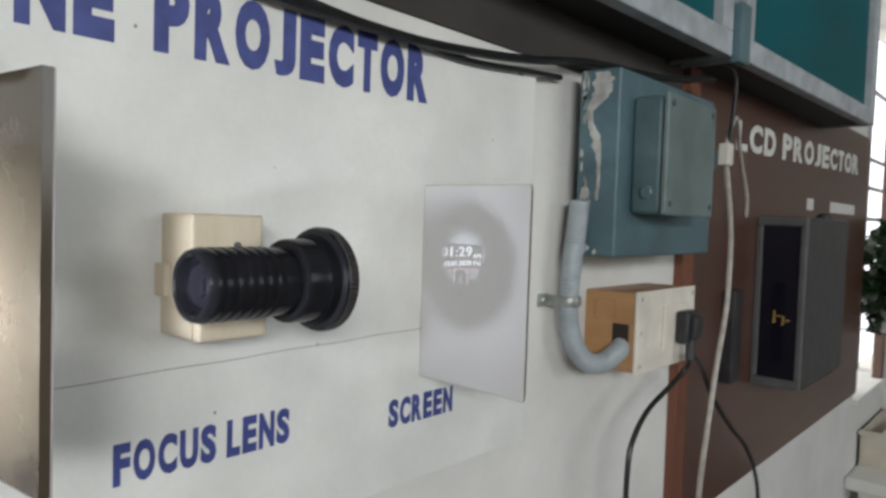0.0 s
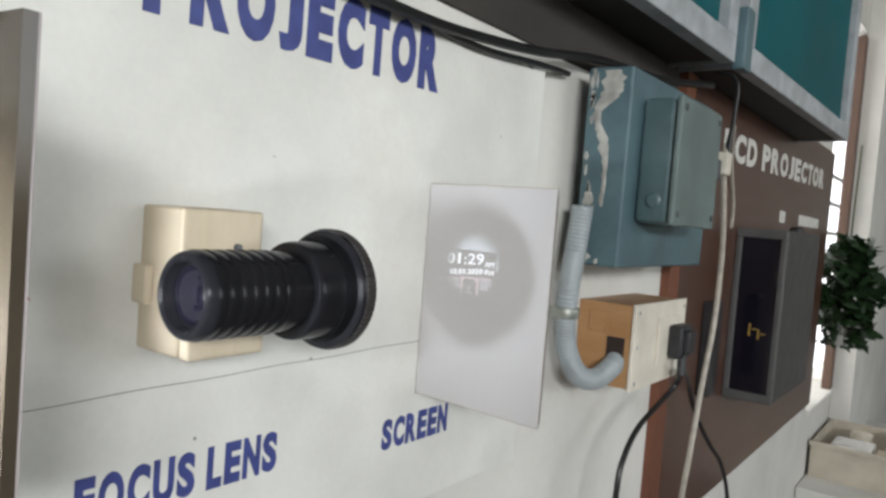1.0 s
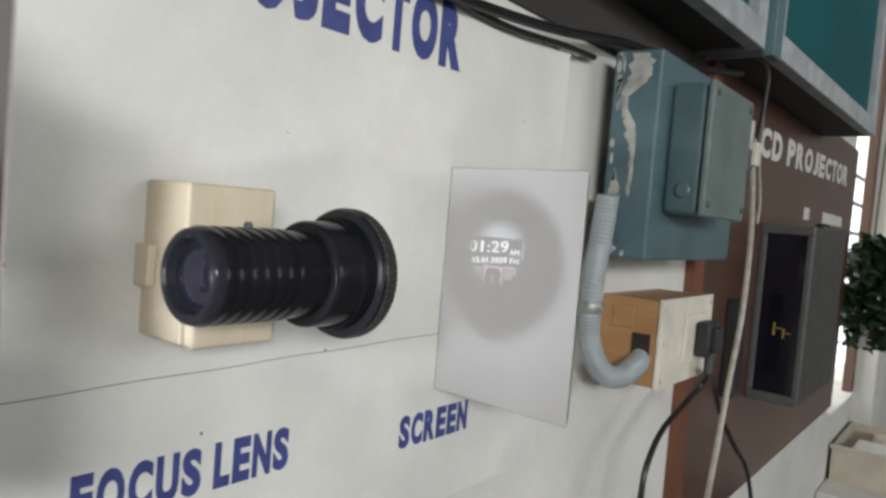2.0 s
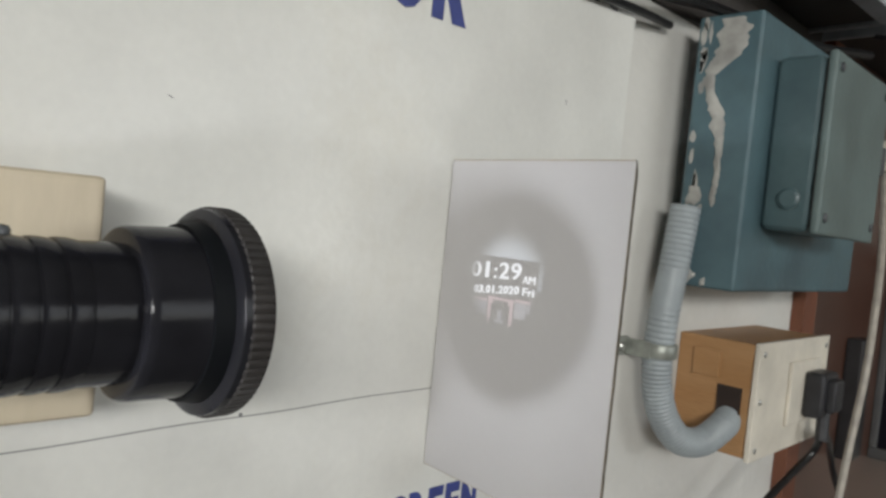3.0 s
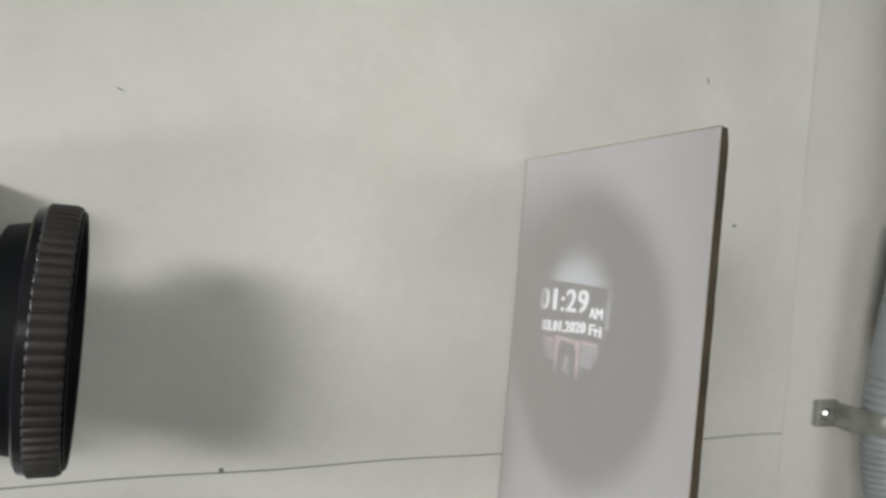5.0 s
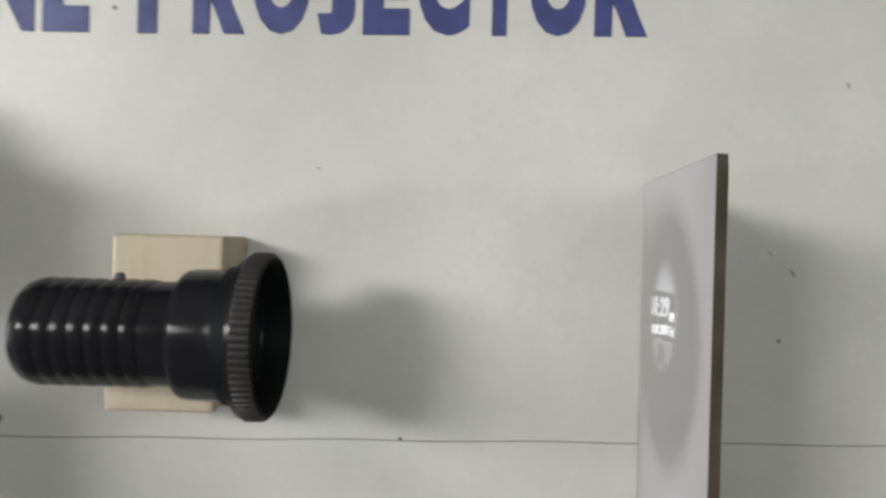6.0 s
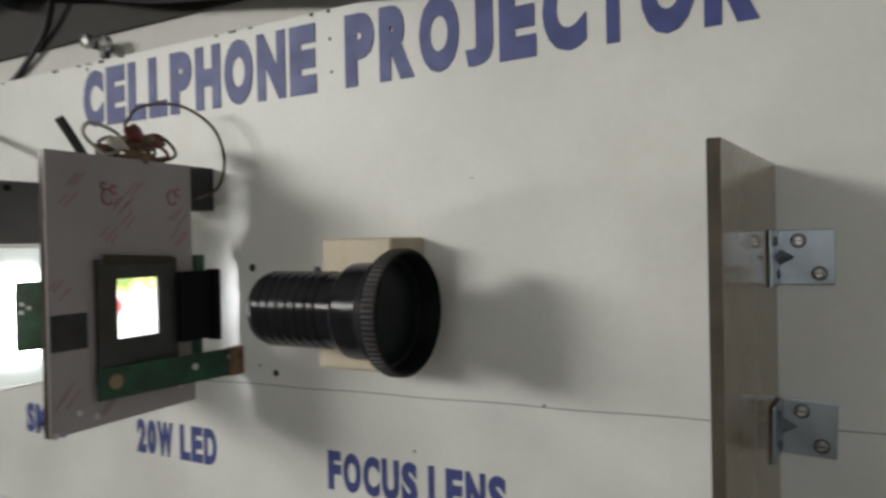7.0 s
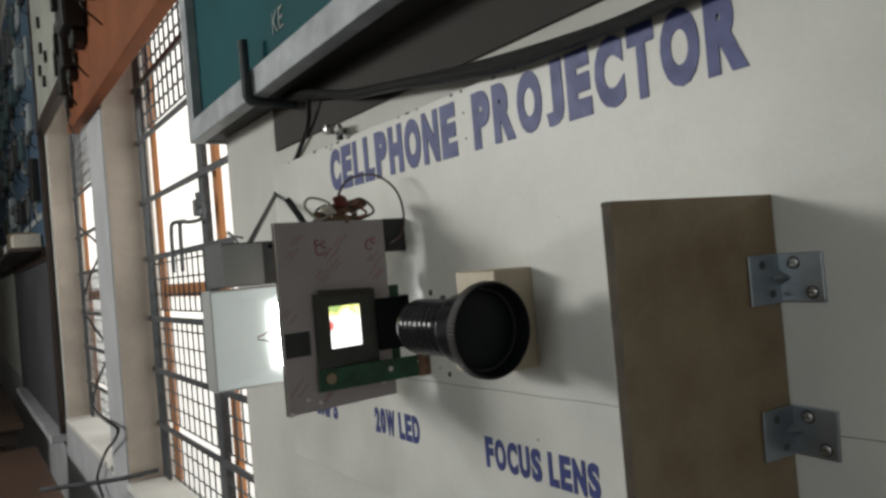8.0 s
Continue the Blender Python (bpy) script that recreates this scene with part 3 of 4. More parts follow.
def glow_picture():
    top = thing("glow_picture", "faint glowing sheets imitating a projected clock and gateway picture", "projection")
    top.matrix_basis = screen_ob.matrix_basis.copy()
    # the projector's light is put in as self-glowing patches just before the paper
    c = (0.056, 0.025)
    sky_light = glow_image("glow_sky", (0.80, 0.90, 1.0), 0.145, 0.033, c, 0.4)
    text_light = glow_image("glow_digits", (0.9, 0.95, 1.0), 0.15, 0.034, c, 0.55)
    pink_light = glow_image("glow_gateway", (1.0, 0.72, 0.78), 0.12, 0.033, c, 0.5)
    pale_light = glow_image("glow_haze", (0.80, 0.82, 0.95), 0.07, 0.034, c, 0.5)
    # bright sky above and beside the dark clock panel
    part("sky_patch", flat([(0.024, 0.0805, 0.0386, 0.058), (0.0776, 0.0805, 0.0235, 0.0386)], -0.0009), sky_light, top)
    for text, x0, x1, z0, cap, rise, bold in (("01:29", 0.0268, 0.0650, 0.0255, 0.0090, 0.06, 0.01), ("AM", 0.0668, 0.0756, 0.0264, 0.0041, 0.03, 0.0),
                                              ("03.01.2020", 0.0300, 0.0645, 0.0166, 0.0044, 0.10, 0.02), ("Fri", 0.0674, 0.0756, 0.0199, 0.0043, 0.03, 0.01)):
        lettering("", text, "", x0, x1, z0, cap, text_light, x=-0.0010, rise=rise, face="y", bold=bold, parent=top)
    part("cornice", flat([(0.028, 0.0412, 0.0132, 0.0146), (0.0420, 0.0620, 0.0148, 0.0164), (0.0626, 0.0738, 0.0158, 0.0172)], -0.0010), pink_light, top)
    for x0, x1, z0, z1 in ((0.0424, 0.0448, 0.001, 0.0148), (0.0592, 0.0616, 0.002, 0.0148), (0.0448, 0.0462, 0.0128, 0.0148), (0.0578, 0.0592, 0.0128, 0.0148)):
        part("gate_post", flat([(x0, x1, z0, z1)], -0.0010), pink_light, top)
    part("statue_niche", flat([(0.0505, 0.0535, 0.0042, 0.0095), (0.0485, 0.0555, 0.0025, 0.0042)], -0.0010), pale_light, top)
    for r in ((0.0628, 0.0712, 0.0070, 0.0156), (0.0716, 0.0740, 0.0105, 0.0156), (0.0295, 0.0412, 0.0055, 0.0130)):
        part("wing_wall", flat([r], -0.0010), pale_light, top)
    return top


glow_picture()


# ---- phone display on its acrylic plate ----
def display_material():
    """The lit phone display: white with yellow, green and red patches."""
    m = bpy.data.materials.new("lit_phone_display")
    m.use_nodes = True
    nt = m.node_tree
    b = nt.nodes["Principled BSDF"]
    tc = nt.nodes.new("ShaderNodeTexCoord")
    sep = nt.nodes.new("ShaderNodeSeparateXYZ")
    nt.links.new(tc.outputs["Object"], sep.inputs[0])
    n = nt.nodes.new("ShaderNodeTexNoise")
    n.inputs["Scale"].default_value = 90
    nt.links.new(tc.outputs["Object"], n.inputs["Vector"])
    mr = nt.nodes.new("ShaderNodeMapRange")
    mr.inputs["From Min"].default_value, mr.inputs["From Max"].default_value = 0.012, 0.060
    nt.links.new(sep.outputs["Z"], mr.inputs[0])
    ad = nt.nodes.new("ShaderNodeMath")
    ad.operation = "MULTIPLY_ADD"
    ad.inputs[1].default_value = 0.4
    nt.links.new(n.outputs["Fac"], ad.inputs[0])
    nt.links.new(mr.outputs[0], ad.inputs[2])
    ramp = nt.nodes.new("ShaderNodeValToRGB")
    e = ramp.color_ramp.elements
    e[0].position, e[0].color = 0.80, (1, 1, 1, 1)
    e[1].position, e[1].color = 1.0, (0.30, 0.42, 0.14, 1)
    k = e.new(0.92)
    k.color = (0.9, 0.80, 0.30, 1)
    nt.links.new(ad.outputs[0], ramp.inputs[0])
    # a red figure at the edge of the picture
    far = nt.nodes.new("ShaderNodeVectorMath")
    far.operation = "DISTANCE"
    far.inputs[1].default_value = (0.103, 0.002, 0.034)
    nt.links.new(tc.outputs["Object"], far.inputs[0])
    near = nt.nodes.new("ShaderNodeMapRange")
    near.inputs["From Min"].default_value, near.inputs["From Max"].default_value = 0.0075, 0.003
    nt.links.new(far.outputs["Value"], near.inputs[0])
    mix = nt.nodes.new("ShaderNodeMix")
    mix.data_type = "RGBA"
    mix.inputs["B"].default_value = (0.55, 0.10, 0.09, 1)
    nt.links.new(near.outputs[0], mix.inputs["Factor"])
    nt.links.new(ramp.outputs[0], mix.inputs["A"])
    nt.links.new(mix.outputs["Result"], b.inputs["Emission Color"])
    b.inputs["Emission Strength"].default_value = 2.2
    b.inputs["Base Color"].default_value = (0.1, 0.1, 0.1, 1)
    return m


def window_frame(outer, inner, y0, y1):
    """A flat sheet in the x-z plane with a rectangular opening."""
    bm = bmesh.new()
    def ring(r, y):
        x0, x1, z0, z1 = r
        return [bm.verts.new(p) for p in ((x0, y, z0), (x1, y, z0), (x1, y, z1), (x0, y, z1))]
    a, b, c, d = ring(outer, y0), ring(inner, y0), ring(outer, y1), ring(inner, y1)
    for p, q in ((a, b), (c, d), (a, c), (b, d)):
        for k in range(4):
            bm.faces.new((p[k], p[(k + 1) % 4], q[(k + 1) % 4], q[k]))
    return bm


def phone_plate():
    # local x runs out from the wall, local y towards the lens
    top = thing("display_plate", "film-covered acrylic plate with small lit phone display", "display", (0.0, 0.7235, 1.43), 4.5)
    zb = -1.43
    part("plate", window_frame((0.030, 0.1515, 1.386 + zb, 1.5655 + zb), (0.0685, 0.1035, 1.442 + zb, 1.4825 + zb), -0.0009, 0.0), M_FILM, top, "peeling protective film on acrylic")
    part("smoked_back", window_frame((0.030, 0.1515, 1.386 + zb, 1.5655 + zb), (0.0685, 0.1035, 1.442 + zb, 1.4825 + zb), -0.0056, -0.0010), M_SMOKED, top, "smoked brown acrylic back")
    # red print on the film
    rnd = random.Random(4)
    for cx, cz in ((0.138, 1.532), (0.097, 1.527), (0.091, 1.517), (0.045, 1.520), (0.140, 1.404), (0.108, 1.395), (0.143, 1.475), (0.092, 1.530), (0.086, 1.540), (0.043, 1.508), (0.132, 1.545), (0.104, 1.510)):
        for k in range(rnd.choice((2, 3))):
            x, z = cx + k * 0.0042, cz + rnd.uniform(-0.004, 0.004)
            s = rnd.uniform(0.006, 0.011)
            bm = bmesh.new()
            bm.faces.new([bm.verts.new(p) for p in ((x, 0.0003, z + zb), (x + 0.0010, 0.0003, z + zb), (x + 0.0010 - s, 0.0003, z + s + zb), (x - s, 0.0003, z + s + zb))])
            part("print_stroke", bm, M_FILMPRINT, top)
    for cx, cz, r in ((0.106, 1.538, 0.0045), (0.101, 1.543, 0.0025), (0.109, 1.545, 0.002), (0.049, 1.540, 0.0045), (0.044, 1.544, 0.0025)):
        bm = tube([(cx - r * math.cos(a), 0.0003, cz + zb + r * 1.15 * math.sin(a)) for a in np.linspace(0.6, 5.6, 12)], 0.0007, 5, 2)
        part("print_mark", bm, M_FILMPRINT, top)
    # display with its bezel
    dsp = part("display_bezel", window_frame((0.050, 0.118, 1.412 + zb, 1.496 + zb), (0.0685, 0.1035, 1.442 + zb, 1.4825 + zb), 0.0, 0.004), M_SMOKE, top, "black display bezel")
    part("inner_frame", window_frame((0.060, 0.110, 1.430 + zb, 1.489 + zb), (0.0685, 0.1035, 1.442 + zb, 1.4825 + zb), 0.004, 0.0043), M_SMOKE, dsp)
    pane = part("lit_pane", box(0.0685, 0.1035, 0.0015, 0.0025, 1.442 + zb, 1.4825 + zb), display_material(), dsp, "glowing display pane")
    pane.visible_shadow = False
    bm = box(0.054, 0.112, 0.0004, 0.0052, 1.492 + zb, 1.4985 + zb, 0.001)
    for v in bm.verts:
        v.co.z += 0.0016 * math.sin(v.co.x * 420)
    part("glue_bead", bm, M_HARDEDGE, top)
    part("connector", box(0.020, 0.050, 0.001, 0.010, 1.433 + zb, 1.485 + zb, 0.0012), M_LENSIN, top, "black flat connector")
    part("connector_lip", box(0.015, 0.0195, 0.003, 0.014, 1.431 + zb, 1.4860 + zb, 0.001), M_LENSIN, top)
    part("circuit_tab", box(0.018, 0.028, -0.006, 0.001, 1.484 + zb, 1.497 + zb, 0.0005), M_PCB, top)
    part("circuit_tab", box(0.022, 0.032, -0.006, 0.001, 1.416 + zb, 1.432 + zb, 0.0005), M_PCB, top)
    part("tape_patch", box(0.124, 0.150, 0.0, 0.0006, 1.439 + zb, 1.462 + zb), M_TAPE, top, "black tape patch")
    for x, z in ((0.131, 1.398), (0.118, 1.393), (0.045, 1.400), (0.148, 1.387)):
        part("rivet", disc((x, 0.0, z + zb), 0.0021, 0.0012, "y", 12), M_WHITE_PAINT, top)
    return top


phone_plate()


def circuit_strip():
    ang = math.degrees(math.atan2(0.745 - 0.7365, -0.121))
    top = thing("circuit_strip", "narrow green circuit board strip bridging plate and board", "circuit board", (0.119, 0.7365, 1.4135), ang)
    part("strip", box(0.0, 0.113, -0.0009, 0.0009, -0.0105, 0.0105, 0.0003), M_PCB, top)
    part("solder_end", box(0.106, 0.1195, -0.003, 0.003, -0.0112, 0.0112, 0.0015), M_RUST, top, "rusty soldered end")
    for x, z in ((0.075, 0.001), (0.108, 0.004)):
        for s in (-1, 1):
            part("hole_rim", disc((x, s * 0.0009, z), 0.0026, s * 0.0006, "y", 12), M_WHITE_PAINT, top)
    part("chip", disc((0.012, -0.0009, 0.001), 0.0055, -0.0015, "y", 8), M_HARD, top, "dull solder blob")
    return top


circuit_strip()


# ---- flood lamp behind the plate ----
def led_lamp():
    top = thing("led_flood_lamp", "white LED flood lamp switched on behind the plate", "lamp", (0, 0.64, 1.455))
    x0, x1, h = 0.026, 0.187, 0.0515
    part("housing", box(x0 + 0.01, x1 - 0.01, -0.060, -0.030, -h + 0.006, h - 0.006, 0.004), M_DRIVER, top)
    bm = bmesh.new()
    t = 0.0018
    box(x0, x1, -0.030, 0.0, h - t, h, 0.001, bm=bm)
    box(x0, x1, -0.030, 0.0, -h, -h + t, 0.001, bm=bm)
    box(x0, x0 + t, -0.030, 0.0, -h + t, h - t, 0.001, bm=bm)
    box(x1 - t, x1, -0.030, 0.0, -h + t, h - t, 0.001, bm=bm)
    part("rim", bm, M_LEDWHITE, top, "white enamelled rim")
    bm = bmesh.new()
    xc = 0.110
    outer = [(x0 + t, -0.002, -h + t), (x1 - t, -0.002, -h + t), (x1 - t, -0.002, h - t), (x0 + t, -0.002, h - t)]
    inner = [(xc - 0.016, -0.006, -0.036), (xc + 0.016, -0.006, -0.036), (xc + 0.016, -0.006, 0.036), (xc - 0.016, -0.006, 0.036)]
    o, i = [bm.verts.new(p) for p in outer], [bm.verts.new(p) for p in inner]
    for k in range(4):
        bm.faces.new((o[k], o[(k + 1) % 4], i[(k + 1) % 4], i[k]))
    bm.faces.new(i)
    part("reflector", bm, M_LEDPANEL, top, "lit milky white reflector")
    part("led_chip", box(xc - 0.013, xc + 0.013, -0.0058, -0.0035, -0.033, 0.033, 0.0005), M_LED, top, "glowing LED chip")
    part("control_board", box(xc - 0.030, xc + 0.0075, 0.0005, 0.0020, -0.0255, 0.0255, 0.0004), M_PCB, top, "green circuit board before the LED")
    for x, z in ((0.003, 0.009), (0.0035, 0.003), (-0.002, 0.006)):
        part("solder_dot", disc((xc + x, 0.0020, z), 0.0016, 0.0010, "y", 10), M_SCREW, top)
    part("lead", tube([(xc + 0.014, -0.0035, 0.006), (xc + 0.022, -0.002, 0.002), (xc + 0.030, -0.0035, -0.001)], 0.0007, 6), M_REDWIRE, top)
    part("lead", tube([(xc + 0.014, -0.0035, -0.010), (xc + 0.020, -0.002, -0.006), (xc + 0.030, -0.0035, -0.003)], 0.0007, 6), M_CABLE, top)
    for x in (0.05, 0.16):
        part("mounting_arm", box(0.0 - 0.0, x0 + 0.012, -0.052, -0.044, -0.02 + (0.03 if x > 0.1 else 0), -0.012 + (0.03 if x > 0.1 else 0)), M_IRON, top)
    return top


led_lamp()


def driver_case():
    top = thing("led_driver", "grey power supply case on top of the lamp", "power supply", (0, 0.64, 1.5085))
    part("case", box(0.028, 0.172, -0.056, -0.002, 0.0, 0.0455, 0.0015), M_DRIVER, top)
    part("end_face", box(0.128, 0.171, -0.002, -0.0008, 0.0012, 0.0440, 0.0004), M_DRIVERFRONT, top, "pale grey end face")
    part("screw", disc((0.119, -0.002, 0.040), 0.0026, 0.0014, "y", 12), M_LENSIN, top)
    part("screw", disc((0.165, -0.0008, 0.036), 0.0022, 0.0010, "y", 12), M_SCREW, top)
    part("terminal_loop", tube([(0.150, -0.01, 0.0455), (0.165, 0.01, 0.056), (0.172, 0.03, 0.052), (0.160, 0.035, 0.048)], 0.0012, 7), M_SCREW, top)
    return top


driver_case()


# ---- loose parts and wires by the plate ----
def wire(points, r, material, label, category="wire", name="wire", n=8):
    return tagged(link(name, tube(points, r, n), material, smooth=True), label, category)


def battery_block():
    top = thing("terminal_block", "small black terminal block fixed to the board", "connector")
    part("body", box(0.0, 0.026, 0.698, 0.719, 1.532, 1.5665, 0.0015), M_TAPE, top)
    part("face", box(0.026, 0.0268, 0.700, 0.717, 1.536, 1.5625), M_SMOKE, top)
    return top


battery_block()
wire([(0.020, 0.719, 1.540), (0.020, 0.744, 1.548), (0.020, 0.752, 1.570), (0.022, 0.742, 1.595), (0.030, 0.715, 1.613), (0.046, 0.690, 1.612), (0.060, 0.69, 1.596)], 0.0012, M_BROWNWIRE, "thin brown wire looping to the terminal block")
rnd = random.Random(9)
for i in range(5):
    x, y = 0.050 + 0.012 * i, 0.708 + rnd.uniform(-0.006, 0.008)
    h = rnd.uniform(0.016, 0.036)
    pts = [(x, y + 0.010, 1.566), (x + 0.010, y, 1.566 + h * 0.6), (x + rnd.uniform(-0.006, 0.006), y - 0.004, 1.566 + h),
           (x - 0.014, y, 1.566 + h * 0.8), (x - 0.018, y + 0.004, 1.566 + h * 0.4), (x - 0.006, y + 0.008, 1.567 + h * 0.1), (x + 0.006, y + 0.006, 1.567)]
    wire(pts, 0.0013, (M_BROWNWIRE, M_REDWIRE, M_BROWNWIRE, M_CABLE, M_WHITECABLE)[i], ("thin brown", "thin dark red", "thin brown", "thin black", "thin dirty white")[i] + " wire coiled above the plate")


def wire_joint():
    top = thing("taped_wire_joint", "lump of tape and glue holding wires to the plate", "tape")
    bm = bmesh.new()
    bmesh.ops.create_icosphere(bm, subdivisions=3, radius=1)
    for v in bm.verts:
        k = 1 + 0.5 * noise.noise(v.co * 2.3)
        v.co = Vector((0.076 + v.co.x * 0.014 * k, 0.724 + v.co.y * 0.005 * k, 1.566 + v.co.z * 0.006 * k))
    part("glue_lump", bm, mat("amber_glue", (0.20, 0.12, 0.05), 0.4, var=0.25, scale=80), top, smooth=True)
    bm = bmesh.new()
    bmesh.ops.create_icosphere(bm, subdivisions=3, radius=1)
    for v in bm.verts:
        k = 1 + 0.6 * noise.noise(v.co * 2.1 + Vector((3, 1, 2)))
        v.co = Vector((0.058 + v.co.x * 0.020 * k, 0.708 + v.co.y * 0.006 * k + v.co.x * 0.004, 1.581 + v.co.z * 0.006 * k - v.co.x * 0.006))
    part("tape_lump", bm, M_RUST, top, smooth=True)
    for name, material, c, r in (("red_joint", M_REDWIRE, (0.070, 0.714, 1.586), 0.0065), ("pale_joint", M_CREAM, (0.085, 0.716, 1.577), 0.0055), ("rusty_joint", M_RUST, (0.090, 0.712, 1.571), 0.0060)):
        bm = bmesh.new()
        bmesh.ops.create_icosphere(bm, subdivisions=2, radius=1)
        for v in bm.verts:
            k = 1 + 0.6 * noise.noise(v.co * 1.9 + Vector(c) * 40)
            v.co = Vector(c) + Vector((v.co.x * r * 1.4 * k, v.co.y * r * 0.7 * k, v.co.z * r * k + v.co.x * r * 0.3))
        part(name, bm, material, top, smooth=True)
    return top


wire_joint()
tagged(link("cable_stub", tube([(0.114, 0.72, 1.565), (0.119, 0.718, 1.575), (0.127, 0.714, 1.590)], 0.0032, 8), M_TAPE, smooth=True), "cut end of a taped black cable", "cable")
wire([(0.130, 0.605, 1.553), (0.0873, 0.527, 1.580), (0.0447, 0.449, 1.607), (0.010, 0.385, 1.629), (0.001, 0.3665, 1.6355), (-0.0070, 0.3575, 1.6415), (-0.0088, 0.3680, 1.651), (-0.0082, 0.400, 1.665), (-0.0078, 0.440, 1.682), (-0.002, 0.495, 1.715), (0.006, 0.52, 1.745)], 0.0032, M_CABLE, "thick black cable running down from the cabinet to the lamp", "cable", "cable")


def hanging_bolt():
    top = thing("hanging_bolt", "shiny bolt above the board's top edge", "bolt")
    part("shank", tube([(WX, 0.578, 1.688), (0.008, 0.576, 1.688)], 0.0045, 10, 0), M_IRON, top)
    part("head", lathe([(0, 0.0055), (0.004, 0.0068), (0.008, 0.0055), (0.010, 0.0)], (0.006, 0.576, 1.689), "x", 18), M_SCREW, top, smooth=True)
    part("knob", lathe([(0, 0.004), (0.004, 0.007), (0.009, 0.0065), (0.012, 0.0)], (-0.002, 0.592, 1.686), "x", 18), M_SCREW, top, smooth=True)
    part("stem", box(-0.004, 0.003, 0.583, 0.589, 1.6745, 1.684, 0.001), M_IRON, top)
    return top


hanging_bolt()


# ---- overhead teal cabinets ----
def overhead_cabinet(x, y, z, length, turn, label):
    """Local y runs along the wall, the face looks along +x."""
    top = thing("wall_cabinet", label, "cabinet", (x, y, z), turn, group="teal wall cabinets")
    H, D, F = 0.62, min(0.115, x + 0.075), 0.036
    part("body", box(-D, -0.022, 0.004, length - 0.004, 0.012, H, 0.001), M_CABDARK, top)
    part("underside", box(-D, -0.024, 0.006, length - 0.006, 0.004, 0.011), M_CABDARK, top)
    part("face_panel", box(-0.022, -0.016, F, length - F, F, H - F), M_TEALFACE, top, "teal painted face")
    part("bottom_rail", box(-0.022, 0.0, 0.0, length, 0.0, F, 0.002), M_CABFRAME, top)
    part("top_rail", box(-0.022, 0.0, 0.0, length, H - F, H, 0.002), M_CABFRAME, top)
    part("end_stile", box(-0.022, 0.0, 0.0, F, F, H - F, 0.002), M_CABFRAME, top)
    part("end_stile", box(-0.022, 0.0, length - F, length, F, H - F, 0.002), M_CABFRAME, top)
    part("side_board", box(-D, -0.0222, 0.0, 0.004, 0.0, H), M_CABFRAME, top)
    part("side_board", box(-D, -0.0222, length - 0.004, length, 0.0, H), M_CABFRAME, top)
    return top


turn_c = -math.degrees(math.atan2(0.047, 1.61))
cab_a = overhead_cabinet(0.040, 0.088, 1.760, 1.605, turn_c, "teal wall cabinet in a grey aluminium frame")
cab_b = overhead_cabinet(0.091, 1.735, 1.762, 0.845, turn_c, "shorter teal wall cabinet beside the window")
lettering("cabinet_lettering", "KE", "white painted letters on the teal cabinet", 0.498, 0.534, 1.827, 0.028, M_FADED, x=0.038, bold=0.0)


def iron_hook(y, x, label):
    top = thing("iron_strap", label, "bracket")
    bm = tube([(x + 0.006, y, 1.835), (x + 0.006, y, 1.775), (x + 0.004, y, 1.757), (x - 0.014, y, 1.7525), (x - 0.10, y, 1.7525)], 0.0066, 10, 6)
    part("bar", bm, M_STRAP, top, smooth=True)
    return top


iron_hook(0.44, 0.052, "black iron hook clasping the cabinet from below")
tagged(link("joint_strap", box(0.082, 0.099, 1.696, 1.733, 1.752, 1.84, 0.003), M_TEALBOX), "blue-grey steel strap joining two cabinets", "bracket")
wire([(0.000, 0.40, 1.765), (0.010, 0.52, 1.747), (0.012, 0.65, 1.714), (0.012, 0.75, 1.699), (0.012, 0.89, 1.677), (0.012, 0.99, 1.671), (0.012, 1.09, 1.670), (0.012, 1.17, 1.675), (0.012, 1.28, 1.687), (0.014, 1.41, 1.707), (0.03, 1.58, 1.716), (0.05, 1.72, 1.735)],
     0.0050, M_CABLE, "thick black cable slung below the cabinets", "cable", "cable")
wire([(0.000, 0.44, 1.758), (0.006, 0.60, 1.727), (0.006, 0.745, 1.705), (0.006, 0.86, 1.689), (0.006, 0.98, 1.677), (0.005, 1.09, 1.6715), (0.005, 1.18, 1.6685), (0.005, 1.29, 1.6765), (-0.004, 1.37, 1.684)],
     0.0034, M_CABLE, "thin black cable along the top of the board", "cable", "cable")
wire([(0.060, 1.700, 1.750), (0.092, 1.690, 1.735), (0.094, 1.690, 1.69), (0.090, 1.688, 1.632)], 0.0032, M_CABLE, "black flex dropping from the cabinet to a connector", "cable", "flex")
tagged(link("trim_4", box(WX, WX + 0.004, 0.36, 1.745, 1.700, 1.84, 0.001), M_BATTEN), "dark wooden batten behind the wall cabinets", "batten", kind="structure")


